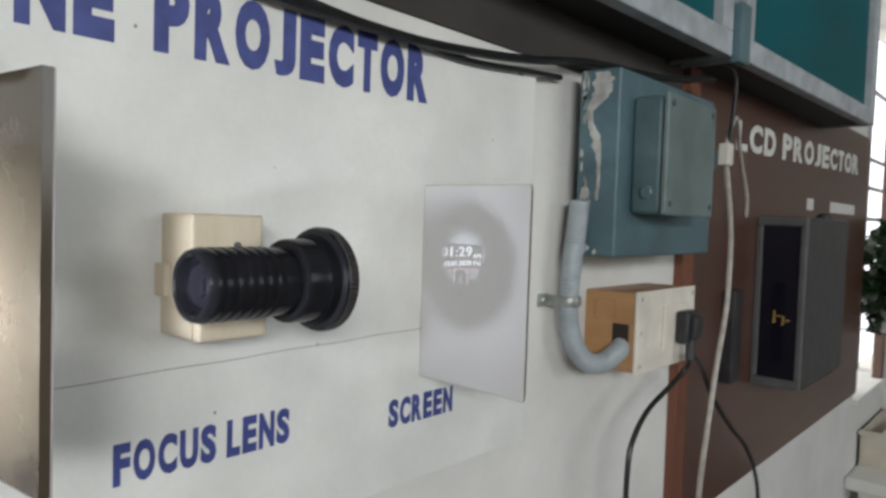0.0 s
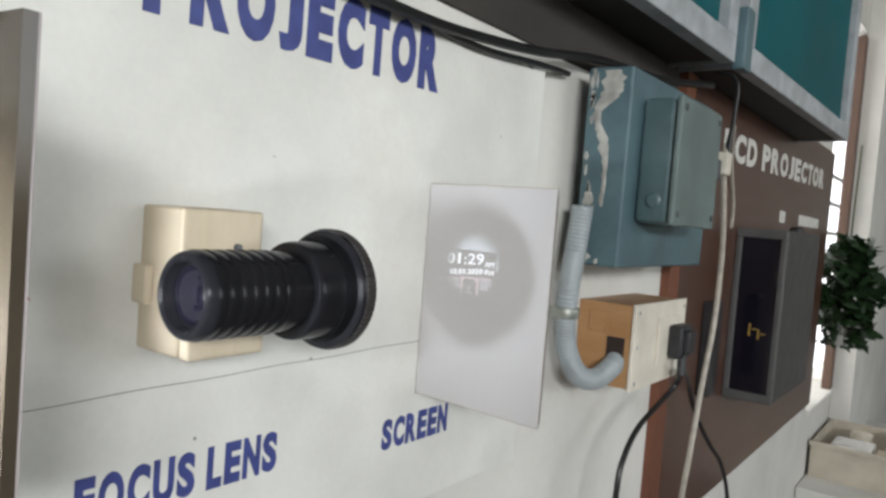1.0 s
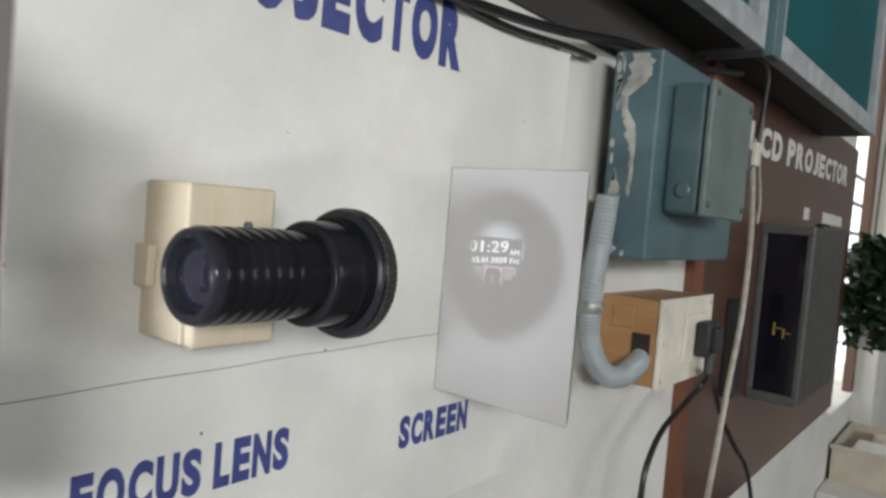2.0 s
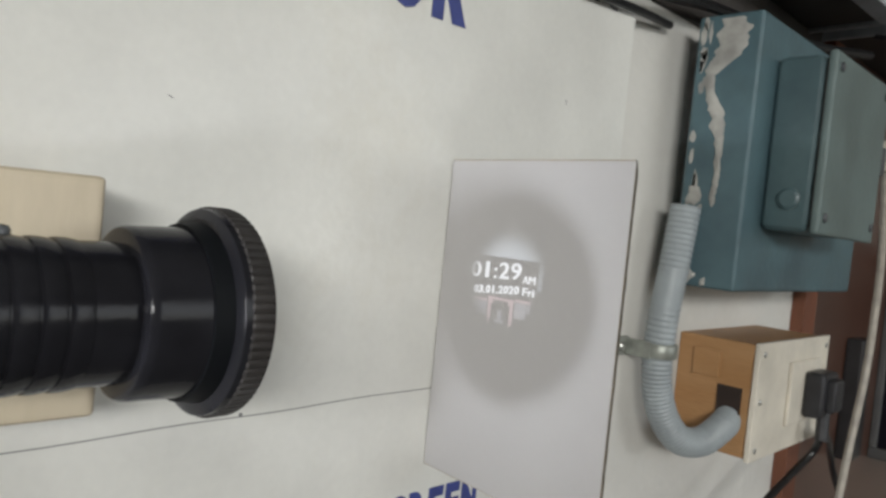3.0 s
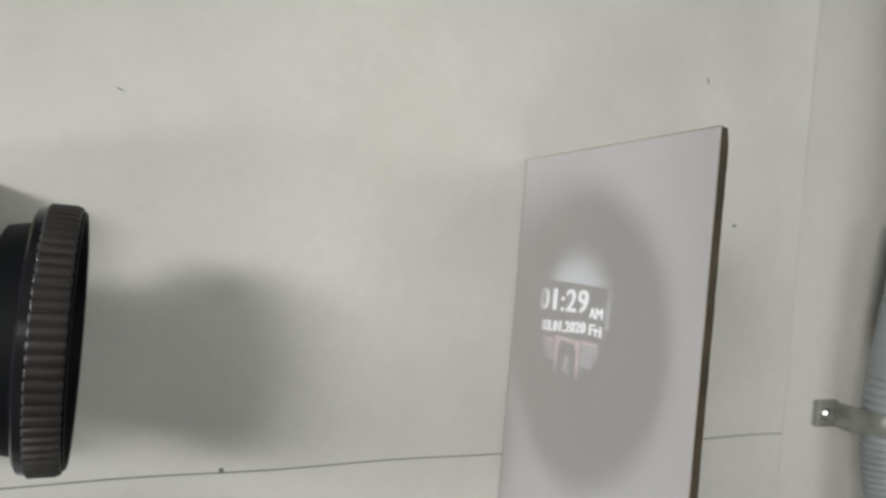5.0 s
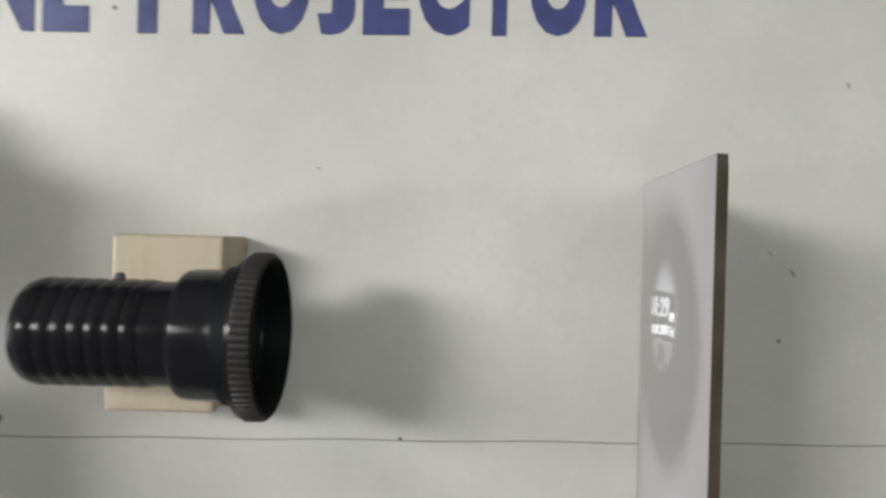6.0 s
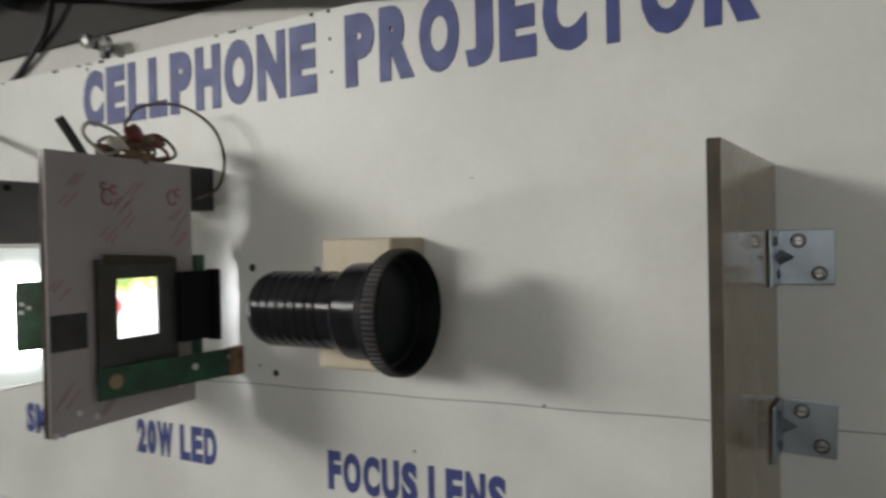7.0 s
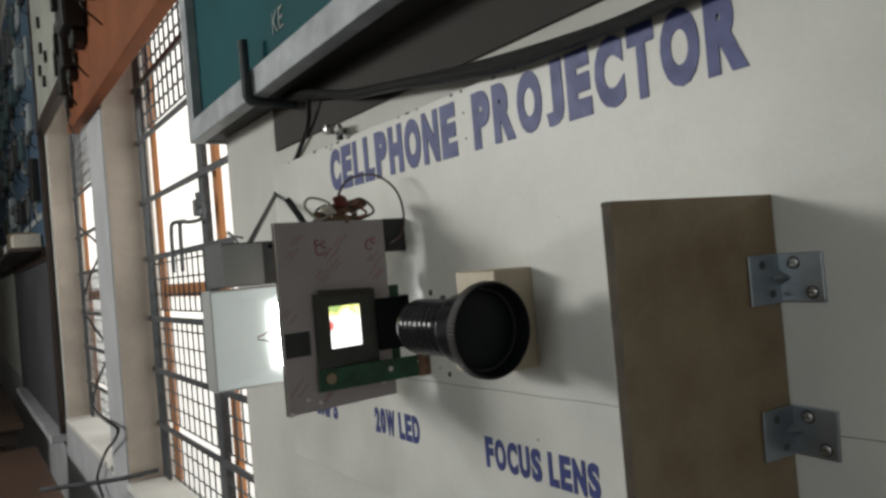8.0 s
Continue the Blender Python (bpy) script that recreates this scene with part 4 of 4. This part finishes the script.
# ---- switchgear ----
def switch_panel():
    top = thing("switch_board", "teal enamelled steel switch box spattered with paint", "switch box", (0, 0, 0))
    part("mounting_board", box(WX, 0.012, 1.45, 1.68, 1.49, 1.685, 0.002), M_BROWNEDGE, top)
    part("case", box(0.012, 0.066, 1.390, 1.690, 1.469, 1.694, 0.004, 3), M_TEALBOX, top)
    sw = part("switch_body", box(0.066, 0.104, 1.424, 1.535, 1.522, 1.664, 0.008, 3), M_TEALDARK, top, "darker teal switch housing", smooth=True)
    part("cover", box(0.106, 0.113, 1.422, 1.572, 1.521, 1.666, 0.0035, 3), M_SWFRONT, sw, "faded front cover")
    part("gasket", box(0.104, 0.106, 1.427, 1.570, 1.526, 1.660), M_HARDEDGE, sw)
    part("hinge_block", box(0.066, 0.104, 1.5352, 1.570, 1.53, 1.660, 0.003), M_SWFRONT, sw)
    for y, z in ((1.560, 1.654), (1.560, 1.535), (1.434, 1.535), (1.434, 1.654)):
        part("cover_screw", disc((0.113, y, z), 0.004, 0.002, "x", 12), M_IRON, sw)
    part("lever", box(0.078, 0.112, 1.572, 1.590, 1.585, 1.612, 0.003), M_IRON, top)
    part("knockout", disc((0.088, 1.4245, 1.548), 0.009, -0.004, "y", 18), M_TEALDARK, top)
    # white paint run down the side
    line = [(0.041, 1.690, 0.009), (0.043, 1.679, 0.012), (0.042, 1.667, 0.012), (0.036, 1.657, 0.008), (0.029, 1.648, 0.0055), (0.027, 1.638, 0.0045), (0.030, 1.625, 0.004), (0.035, 1.614, 0.005),
            (0.038, 1.603, 0.005), (0.040, 1.590, 0.003), (0.0415, 1.570, 0.002), (0.041, 1.552, 0.0025), (0.0405, 1.541, 0.002), (0.0405, 1.536, 0.0008)]
    bm = bmesh.new()
    rows_ = []
    for q in smooth_line(line, 7):
        left, right = [q.z * 1.15 * (1 + 0.55 * noise.noise(Vector((q.y * f, k, 0)))) + 0.0012 * noise.noise(Vector((q.y * 900, k, 3))) for k, f in ((1.3, 160), (7.7, 190))]
        rows_.append([bm.verts.new((q.x + o, 1.3897 - h, q.y)) for o, h in ((-left, 0), (-left * 0.6, 0.0009), (right * 0.6, 0.0009), (right, 0))])
    for a, b in zip(rows_, rows_[1:]):
        for k in range(3):
            bm.faces.new((a[k], a[k + 1], b[k + 1], b[k]))
    part("paint_run", bm, M_DRIP, top, "dried white paint run", smooth=True)
    rnd = random.Random(17)
    for i in range(16):
        x, z, w, h = 0.0165 + abs(rnd.gauss(0, 0.004)), rnd.uniform(1.474, 1.688), rnd.uniform(0.001, 0.0035), rnd.uniform(0.003, 0.012)
        bm = bmesh.new()
        bm.faces.new([bm.verts.new((x + w * math.cos(a) * rnd.uniform(0.6, 1.2), 1.3896, z + h * math.sin(a) * rnd.uniform(0.6, 1.2))) for a in np.linspace(0, 5.6, 9)])
        part("paint_scuff", bm, M_DRIP, top)
    for x, z, r in ((0.024, 1.545, 0.007), (0.030, 1.534, 0.003), (0.022, 1.497, 0.004), (0.026, 1.478, 0.006), (0.040, 1.474, 0.003)):
        spot = lathe([(0, r), (-0.0006, r * 0.9), (-0.001, r * 0.6)], (x, 1.390, z), "y", 18, wobble=lambda i: r * 0.7 * noise.noise(Vector((math.cos(i * 0.349) * 1.4, math.sin(i * 0.349) * 1.4, x * 900))))
        part("paint_spot", spot, M_DRIP, top)
    return top


switch_panel()


def conduit():
    top = thing("conduit_pipe", "grey ribbed flexible conduit bending into the socket box", "pipe")
    pts = [(0.020, 1.387, 1.535), (0.018, 1.383, 1.49), (0.015, 1.379, 1.44), (0.014, 1.380, 1.395), (0.018, 1.387, 1.362), (0.026, 1.406, 1.337), (0.034, 1.435, 1.332), (0.040, 1.460, 1.343), (0.042, 1.474, 1.352)]
    part("pipe", tube(pts, 0.0130, 20, 20, ribs=0.0008), M_CONDUIT, top, smooth=True)
    s = part("saddle_clip", lathe([(-0.006, 0.0142), (-0.0045, 0.0152), (0.0045, 0.0152), (0.006, 0.0142)], (0.0145, 1.3790, 1.413), "z", 24), M_CLAMP, top, "dull metal saddle clip", smooth=True)
    part("clip_ear", box(WX, WX + 0.004, 1.3495, 1.3675, 1.405, 1.421, 0.001), M_CLAMP, s)
    part("clip_bend", box(WX + 0.004, 0.0145, 1.3633, 1.3660, 1.406, 1.420, 0.0005), M_CLAMP, s)
    part("clip_screw", disc((WX + 0.004, 1.3555, 1.413), 0.004, 0.003, "x", 10), M_SCREW, s)
    return top


conduit()


def socket_box():
    top = thing("socket_box", "varnished wooden socket box with cream cover", "socket box")
    bm = box(WX, 0.060, 1.468, 1.648, 1.318, 1.421, 0.002)
    part("wooden_case", bm, M_WOODBOX, top)
    part("joint_batten", box(0.004, 0.030, 1.4655, 1.468, 1.385, 1.410, 0.001), M_WOODBOX, top)
    part("cable_notch", box(0.030, 0.052, 1.4665, 1.4685, 1.352, 1.380), M_DARKWOOD, top, "dark cable hole")
    cover = part("cover_plate", box(0.060, 0.0650, 1.466, 1.650, 1.316, 1.423, 0.0012), M_CREAM, top, "cream laminate cover")
    part("socket", box(0.065, 0.069, 1.540, 1.618, 1.340, 1.402, 0.002), M_CREAM, cover)
    for y, z in ((1.476, 1.413), (1.640, 1.413), (1.476, 1.326), (1.640, 1.326), (1.476, 1.37)):
        part("cover_screw", disc((0.065, y, z), 0.0028, 0.0012, "x", 12), M_SCREW, cover)
    return top


socket_box()


def plug():
    top = thing("power_plug", "black power plug pushed into the socket", "plug")
    part("body", box(0.069, 0.088, 1.572, 1.616, 1.347, 1.392, 0.006, 3), M_TAPE, top, smooth=True)
    part("grip", box(0.086, 0.096, 1.580, 1.608, 1.354, 1.386, 0.004, 3), M_TAPE, top, smooth=True)
    part("cord_sleeve", tube([(0.084, 1.592, 1.352), (0.086, 1.588, 1.325)], 0.006, 10, 0), M_TAPE, top, smooth=True)
    return top


plug()
wire([(0.086, 1.588, 1.330), (0.076, 1.600, 1.308), (0.066, 1.570, 1.285), (0.060, 1.520, 1.262), (0.060, 1.482, 1.235), (0.060, 1.466, 1.200), (0.058, 1.475, 1.12), (0.06, 1.53, 1.05), (0.06, 1.62, 0.98)], 0.0037, M_CABLE, "black power cord hanging from the plug", "cable", "cable")
wire([(0.086, 1.592, 1.333), (0.078, 1.640, 1.315), (0.066, 1.695, 1.290), (0.060, 1.745, 1.250), (0.060, 1.793, 1.211), (0.060, 1.860, 1.165), (0.060, 1.935, 1.118), (0.058, 2.01, 1.04), (0.052, 2.05, 0.95), (0.05, 2.06, 0.7)], 0.0037, M_CABLE, "black power cord hanging from the plug", "cable", "cable")
tagged(link("ceiling_rose_connector", box(0.080, 0.096, 1.672, 1.694, 1.600, 1.632, 0.003), M_CREAM), "small yellowed flex connector", "connector")
wire([(0.088, 1.685, 1.603), (0.086, 1.708, 1.56), (0.082, 1.738, 1.496), (0.080, 1.745, 1.43), (0.080, 1.738, 1.375), (0.080, 1.708, 1.291), (0.078, 1.690, 1.20), (0.072, 1.688, 1.12), (0.06, 1.70, 0.95), (0.05, 1.70, 0.8)], 0.0042, M_WHITECABLE, "grubby white flex hanging past the brown panel", "cable", "flex")
wire([(0.088, 1.683, 1.630), (0.085, 1.72, 1.672), (0.07, 1.78, 1.672), (0.05, 1.86, 1.63), (0.04, 1.93, 1.57), (0.035, 1.95, 1.53)], 0.0035, M_WHITECABLE, "grubby white flex looping over the brown panel", "cable", "flex")


# ---- LCD panel ----
PX = 0.0


def brown_panel():
    top = thing("brown_panel", "dark brown laminated panel with white lettering", "display board")
    part("panel", box(WX, PX, 1.795, 3.19, 1.0, 1.80, 0.001), M_BROWN, top)
    part("edge_strip", box(WX, PX + 0.003, 1.752, 1.795, 1.0, 1.80, 0.001), M_BROWNEDGE, top, "reddish wooden edge strip")
    return top


brown_panel()
lettering("title_word", "LCD PROJECTOR", "white painted title on brown panel", 1.982, 3.03, 1.6545, 0.056, M_WHITE_PAINT, x=PX + 0.0004, rise=0.022)
# small captions that cannot be read
for y0, y1 in ((2.49, 2.55), (2.72, 3.01)):
    tagged(link("caption_bar", box(PX, PX + 0.0008, y0, y1, 1.558, 1.586), M_WHITE_PAINT), "small white caption on brown panel", "lettering")


def projector_case():
    top = thing("projector_case", "black box projector with glass end on brown panel", "projector")
    x0, x1, y0, y1, z0, z1 = PX, 0.0945, 2.134, 2.478, 1.193, 1.534
    part("body", box(x0, x1, y0 + 0.006, y1, z0, z1, 0.006, 3), M_CASE, top)
    bm = bmesh.new()
    box(x0, x1, y0 - 0.006, y0 + 0.006, z1 - 0.018, z1, 0.003, bm=bm)
    box(x0, x1, y0 - 0.006, y0 + 0.006, z0, z0 + 0.018, 0.003, bm=bm)
    box(x0, x0 + 0.012, y0 - 0.006, y0 + 0.006, z0 + 0.018, z1 - 0.018, 0.003, bm=bm)
    box(x1 - 0.012, x1, y0 - 0.006, y0 + 0.006, z0 + 0.018, z1 - 0.018, 0.003, bm=bm)
    part("end_frame", bm, M_CASEFRAME, top, "dark grey end frame")
    part("end_glass", box(x0 + 0.012, x1 - 0.012, y0 - 0.001, y0 + 0.005, z0 + 0.018, z1 - 0.018), M_CASEGLASS, top, "black glass end")
    for x, z, w, h in ((0.038, 1.322, 0.004, 0.025), (0.044, 1.335, 0.010, 0.003), (0.055, 1.318, 0.004, 0.019), (0.061, 1.327, 0.009, 0.003)):
        part("mark", box(x, x + w, y0 - 0.002, y0 - 0.001, z, z + h), M_AMBER, top, "amber scrawl")
    part("foot", box(x0 + 0.02, x1 - 0.01, y0 + 0.03, y1 - 0.03, z0 - 0.008, z0, 0.002), M_LENSIN, top)
    part("top_knob", disc((0.05, 2.44, z1), 0.016, 0.014, "z", 16), M_CASE, top)
    return top


projector_case()
tagged(link("power_adapter", box(PX, 0.024, 1.948, 1.995, 1.222, 1.395, 0.004), M_CASE), "slim dark power adapter on brown panel", "adapter")


# ---- by the right-hand window ----
def tray(x, y, z):
    top = thing("cream_tray", "cream plastic tray with odds and ends", "tray", (x, y, z))
    w, l, h, t = 0.36, 0.42, 0.12, 0.008
    bm = bmesh.new()
    box(0, w, 0, l, 0, t, bm=bm)
    for a in ((0, t, 0, l), (w - t, w, 0, l), (t, w - t, 0, t), (t, w - t, l - t, l)):
        box(*a, t, h, 0.002, bm=bm)
    part("tub", bm, M_TRAY, top)
    part("rim", box(-0.006, w + 0.006, -0.008, 0.004, h - 0.014, h + 0.002, 0.003), M_TRAY, top)
    part("paper_scrap", box(0.05, 0.17, 0.06, 0.20, t, 0.11, 0.004), M_WHITE_PAINT, top)
    part("paper_scrap", box(0.20, 0.34, 0.19, 0.36, 0.085, 0.128, 0.006), M_WHITE_PAINT, top)
    part("tin", lathe([(0.0, 0.034), (0.003, 0.036), (0.11, 0.036), (0.113, 0.034), (0.113, 0.0)], (0.12, 0.27, t), "z", 20), M_TRAY, top, smooth=True)
    part("cloth_lump", box(0.24, 0.33, 0.03, 0.13, t, 0.135, 0.02, 3), M_WALL, top, smooth=True)
    part("odd_block", box(0.18, 0.26, 0.08, 0.17, t, 0.10, 0.006), M_PINE, top)
    return top


tray(0.0, 3.30, 0.735)


def side_bench():
    top = thing("white_bench", "white painted bench below the far window", "bench")
    part("top", box(WX + 0.002, 0.55, 3.15, 4.4, 0.695, 0.735, 0.006), M_WALL, top)
    for y in (3.2, 4.3):
        part("leg", box(0.46, 0.52, y, y + 0.06, 0.0, 0.695, 0.004), M_WALL, top)
        part("leg", box(0.02, 0.08, y, y + 0.06, 0.0, 0.695, 0.004), M_WALL, top)
    return top


side_bench()
tagged(link("wall_pier", box(WX + 0.0, 0.06, 3.72, 5.9, 0.0, 3.59, 0.004), M_WALL), "whitewashed pier beside the window", "wall", kind="structure")


def hanging_plant(x, y, z):
    top = thing("hanging_plant", "bushy green plant hanging by the window", "plant", (x, y, z))
    part("pot", lathe([(-0.16, 0.03), (-0.155, 0.04), (-0.09, 0.05), (-0.085, 0.052), (-0.085, 0.0)], (0, 0, 0), "z", 20), M_POT, top)
    part("stem", tube([(0, 0, -0.1), (0.005, 0, 0.0), (-0.004, 0.004, 0.2), (0, 0, 0.5)], 0.003, 6), M_STEM, top)
    rnd = random.Random(7)
    bm = bmesh.new()
    for i in range(760):
        a, r, zz = rnd.uniform(0, 6.28), 0.125 * math.sqrt(rnd.random()), rnd.uniform(-0.16, 0.19)
        r *= 1.05 - 0.9 * abs(zz - 0.01) / 0.26 + 0.25 * math.sin(zz * 40 + a)
        c = Vector((r * math.cos(a), r * math.sin(a), zz))
        s = rnd.uniform(0.020, 0.040)
        rot = Euler((rnd.uniform(-1, 1), rnd.uniform(-1, 1), rnd.uniform(0, 6.28))).to_matrix()
        pts = [(0, -s, 0), (s * 0.45, -s * 0.2, 0.003), (s * 0.3, s * 0.6, 0.0), (0, s, -0.004), (-s * 0.3, s * 0.6, 0.0), (-s * 0.45, -s * 0.2, 0.003)]
        bm.faces.new([bm.verts.new(c + rot @ Vector(p)) for p in pts])
    tagged(part("foliage", bm, M_LEAF, top), kind="stuff")
    return top


hanging_plant(0.055, 3.32, 1.345)


# ---- along the wall beyond the windows ----
def orange_board():
    top = thing("orange_board", "orange-brown wooden board above the windows", "display board")
    part("board", box(WX + 0.006, 0.016, -1.46, 0.06, 2.095, 2.60, 0.003), M_ORANGE, top)
    part("lower_rail", box(WX + 0.006, 0.030, -1.46, 0.06, 2.080, 2.125, 0.004), M_ORANGE, top)
    return top


orange_board()
rnd = random.Random(11)
for y, z, w, h, d in ((-0.86, 2.37, 0.20, 0.20, 0.09), (-1.10, 2.31, 0.13, 0.26, 0.07), (-1.29, 2.25, 0.09, 0.20, 0.05), (-1.42, 2.20, 0.07, 0.26, 0.04), (-0.55, 2.44, 0.22, 0.16, 0.08)):
    top = thing("instrument", "dark instrument mounted on the orange board", "instrument", (0.016, y, z), group="instruments on the orange board")
    bm = box(0, d, 0, w, 0, h, 0.012)
    box(0, d * 0.6, w * 0.15, w * 0.8, -h * 0.16, 0, 0.006, bm=bm)
    box(d * 0.2, d * 1.25, w * 0.25, w * 0.55, h * 0.25, h * 0.6, 0.006, bm=bm)
    part("body", bm, M_DARKDEV, top)
    part("dial", disc((d, w * 0.72, h * 0.75), w * 0.18, 0.006, "x", 18), M_IRON, top)
    part("terminal", disc((d * 0.4, w * 0.3, -h * 0.16), 0.007, -0.012, "z", 10), M_SCREW, top)
    part("lead", tube([(d * 0.5, w * 0.6, -h * 0.16), (d * 0.6, w * 0.6 + 0.03, -h * 0.16 - 0.06), (0.004, w * 0.6 + 0.01, -h * 0.16 - 0.10)], 0.003, 6), M_CABLE, top)


def white_board():
    top = thing("notice_board", "white notice board in a dark wooden frame", "notice board")
    part("sheet", box(WX, 0.012, -2.54, -1.50, 2.33, 3.3), M_NOTICE, top)
    part("frame", box(WX, 0.026, -2.545, -1.50, 2.285, 2.33, 0.004), M_DARKWOOD, top)
    for y, z in ((-2.20, 2.58), (-2.28, 2.50), (-2.15, 2.42), (-2.22, 2.70), (-2.05, 2.50)):
        part("pin", box(0.012, 0.024, y, y + 0.03, z, z + 0.045, 0.003), M_DARKDEV, top)
    return top


white_board()


def slate_board():
    top = thing("slate_board", "dark slate board in a wooden frame", "blackboard")
    part("slate", box(WX + 0.0045, 0.012, -4.85, -2.60, 0.86, 1.68), M_SLATE, top)
    part("frame", box(WX + 0.0045, 0.018, -2.60, -2.555, 0.84, 3.35, 0.004), M_DARKWOOD, top)
    part("frame", box(WX + 0.0045, 0.022, -4.90, -2.60, 1.68, 1.71, 0.004), M_DARKWOOD, top)
    part("frame", box(WX + 0.0045, 0.018, -4.90, -4.85, 0.84, 1.68, 0.004), M_DARKWOOD, top)
    part("ledge", box(WX + 0.0045, 0.06, -4.90, -2.56, 0.80, 0.84, 0.004), M_PILLAR, top)
    return top


slate_board()


def blue_board():
    top = thing("blue_display", "blue display board crowded with dark instruments", "display board")
    part("board", box(WX, 0.010, -8.9, -2.605, 1.715, 3.4, 0.004), M_BLUEBOARD, top)
    part("caption_strip", box(0.010, 0.012, -6.0, -2.70, 1.90, 1.93), M_DRIVERFRONT, top)
    return top


blue_board()
rnd = random.Random(5)
for i in range(40):
    y, z = -2.72 - 0.27 * (i % 10) + rnd.uniform(-0.05, 0.05), 1.97 + 0.34 * (i // 10) + rnd.uniform(-0.04, 0.04)
    top = thing("instrument", "dark instrument fixed to the blue display", "instrument", (0.008, y, z), group="instruments on the blue display")
    w, h, d = rnd.uniform(0.07, 0.14), rnd.uniform(0.10, 0.22), rnd.uniform(0.02, 0.05)
    part("body", box(0, d, -w, 0, 0, h, 0.01), rnd.choice((M_DARKDEV, M_DRIVER, M_TEALDARK, M_CONDUIT)), top)
    part("knob", disc((d, -w / 2, h * 0.7), 0.02, 0.02, "x", 12), M_IRON, top)
    part("lead", tube([(d * 0.5, -w / 2, 0.0), (d * 0.7, -w / 2 + 0.05, -0.06), (0.01, -w / 2 + 0.12, -0.10)], 0.004, 6), M_WHITECABLE if i % 4 == 0 else M_CABLE, top)


def wall_shelf():
    top = thing("wall_shelf", "dark wooden shelf below the blue display", "shelf")
    part("board", box(0.0105, 0.16, -6.4, -2.66, 1.735, 1.755, 0.003), M_DARKWOOD, top)
    part("cleat", box(0.010, 0.03, -6.4, -2.66, 1.712, 1.735, 0.003), M_DARKWOOD, top)
    return top


wall_shelf()
for y, w, h, m in ((-2.95, 0.20, 0.07, M_CREAM), (-3.25, 0.22, 0.10, M_HARD), (-3.60, 0.25, 0.06, M_DRIVERFRONT), (-4.00, 0.22, 0.09, M_DARKDEV)):
    top = thing("carton", "small worn carton on the dark shelf", "box", (0.02, y, 1.755), group="cartons on the shelf")
    part("carton_body", box(0, 0.12, 0, w, 0, h * 0.8, 0.003), m, top)
    part("carton_lid", box(-0.001, 0.122, -0.002, w + 0.002, h * 0.8, h, 0.003), m, top)


def long_table(y0, y1, x0, x1, h):
    top = thing("long_table", "dark brown wooden table along the wall", "table")
    part("tabletop", box(x0, x1, y0, y1, h - 0.035, h, 0.005), M_TABLE, top)
    part("apron", box(x0 + 0.03, x1 - 0.03, y0 + 0.03, y1 - 0.03, h - 0.12, h - 0.035), M_DARKWOOD, top)
    for x in (x0 + 0.04, x1 - 0.10):
        for y in (y0 + 0.05, y1 - 0.11):
            part("leg", box(x, x + 0.06, y, y + 0.06, 0, h - 0.12, 0.004), M_DARKWOOD, top)
    return top


long_table(-2.6, -1.15, 0.12, 0.80, 0.80)
long_table(-6.2, -3.4, 0.12, 0.80, 0.80)
wire([(-0.035, -1.895, 1.880), (-0.035, -1.835, 1.781), (-0.035, -1.409, 1.665), (-0.035, -1.662, 1.570), (-0.035, -1.897, 1.458), (-0.035, -1.649, 1.375), (-0.035, -1.384, 1.313), (-0.035, -1.483, 1.247), (-0.035, -1.686, 1.160), (-0.035, -1.819, 1.053), (0.015, -1.084, 1.094), (0.015, -1.001, 1.091), (0.015, -1.086, 1.045), (0.015, -1.281, 0.972), (0.015, -1.504, 0.842), (0.015, -1.405, 0.797)], 0.0045, M_CABLE, "black wire trailing down past the window", "cable", "cable")
tagged(link("iron_stay", tube([(-0.09, -1.0, 0.945), (0.02, -1.04, 0.935), (0.22, -1.14, 0.93)], 0.007, 8), M_IRON, smooth=True), "iron window stay resting over the sill", "stay")


def hanging_hook():
    top = thing("iron_hook", "bent iron hook with two prongs on the window bars", "hook")
    part("clamp", box(-0.102, -0.082, -0.372, -0.346, 1.672, 1.712, 0.005), M_IRON, top)
    part("bolt", tube([(-0.094, -0.352, 1.700), (-0.090, -0.352, 1.728)], 0.006, 8, 0), M_IRON, top)
    part("arm", tube([(-0.088, -0.350, 1.690), (-0.088, -0.312, 1.692), (-0.088, -0.305, 1.672), (-0.088, -0.335, 1.662), (-0.088, -0.42, 1.664), (-0.088, -0.50, 1.672)], 0.0048, 8), M_IRON, top, smooth=True)
    part("prong", tube([(-0.088, -0.47, 1.670), (-0.088, -0.505, 1.672), (-0.088, -0.518, 1.655), (-0.088, -0.522, 1.60), (-0.088, -0.525, 1.546)], 0.0055, 8), M_IRON, top, smooth=True)
    part("prong", tube([(-0.088, -0.50, 1.672), (-0.088, -0.585, 1.675), (-0.088, -0.608, 1.655), (-0.088, -0.612, 1.60), (-0.088, -0.618, 1.546)], 0.0055, 8), M_IRON, top, smooth=True)
    return top


hanging_hook()
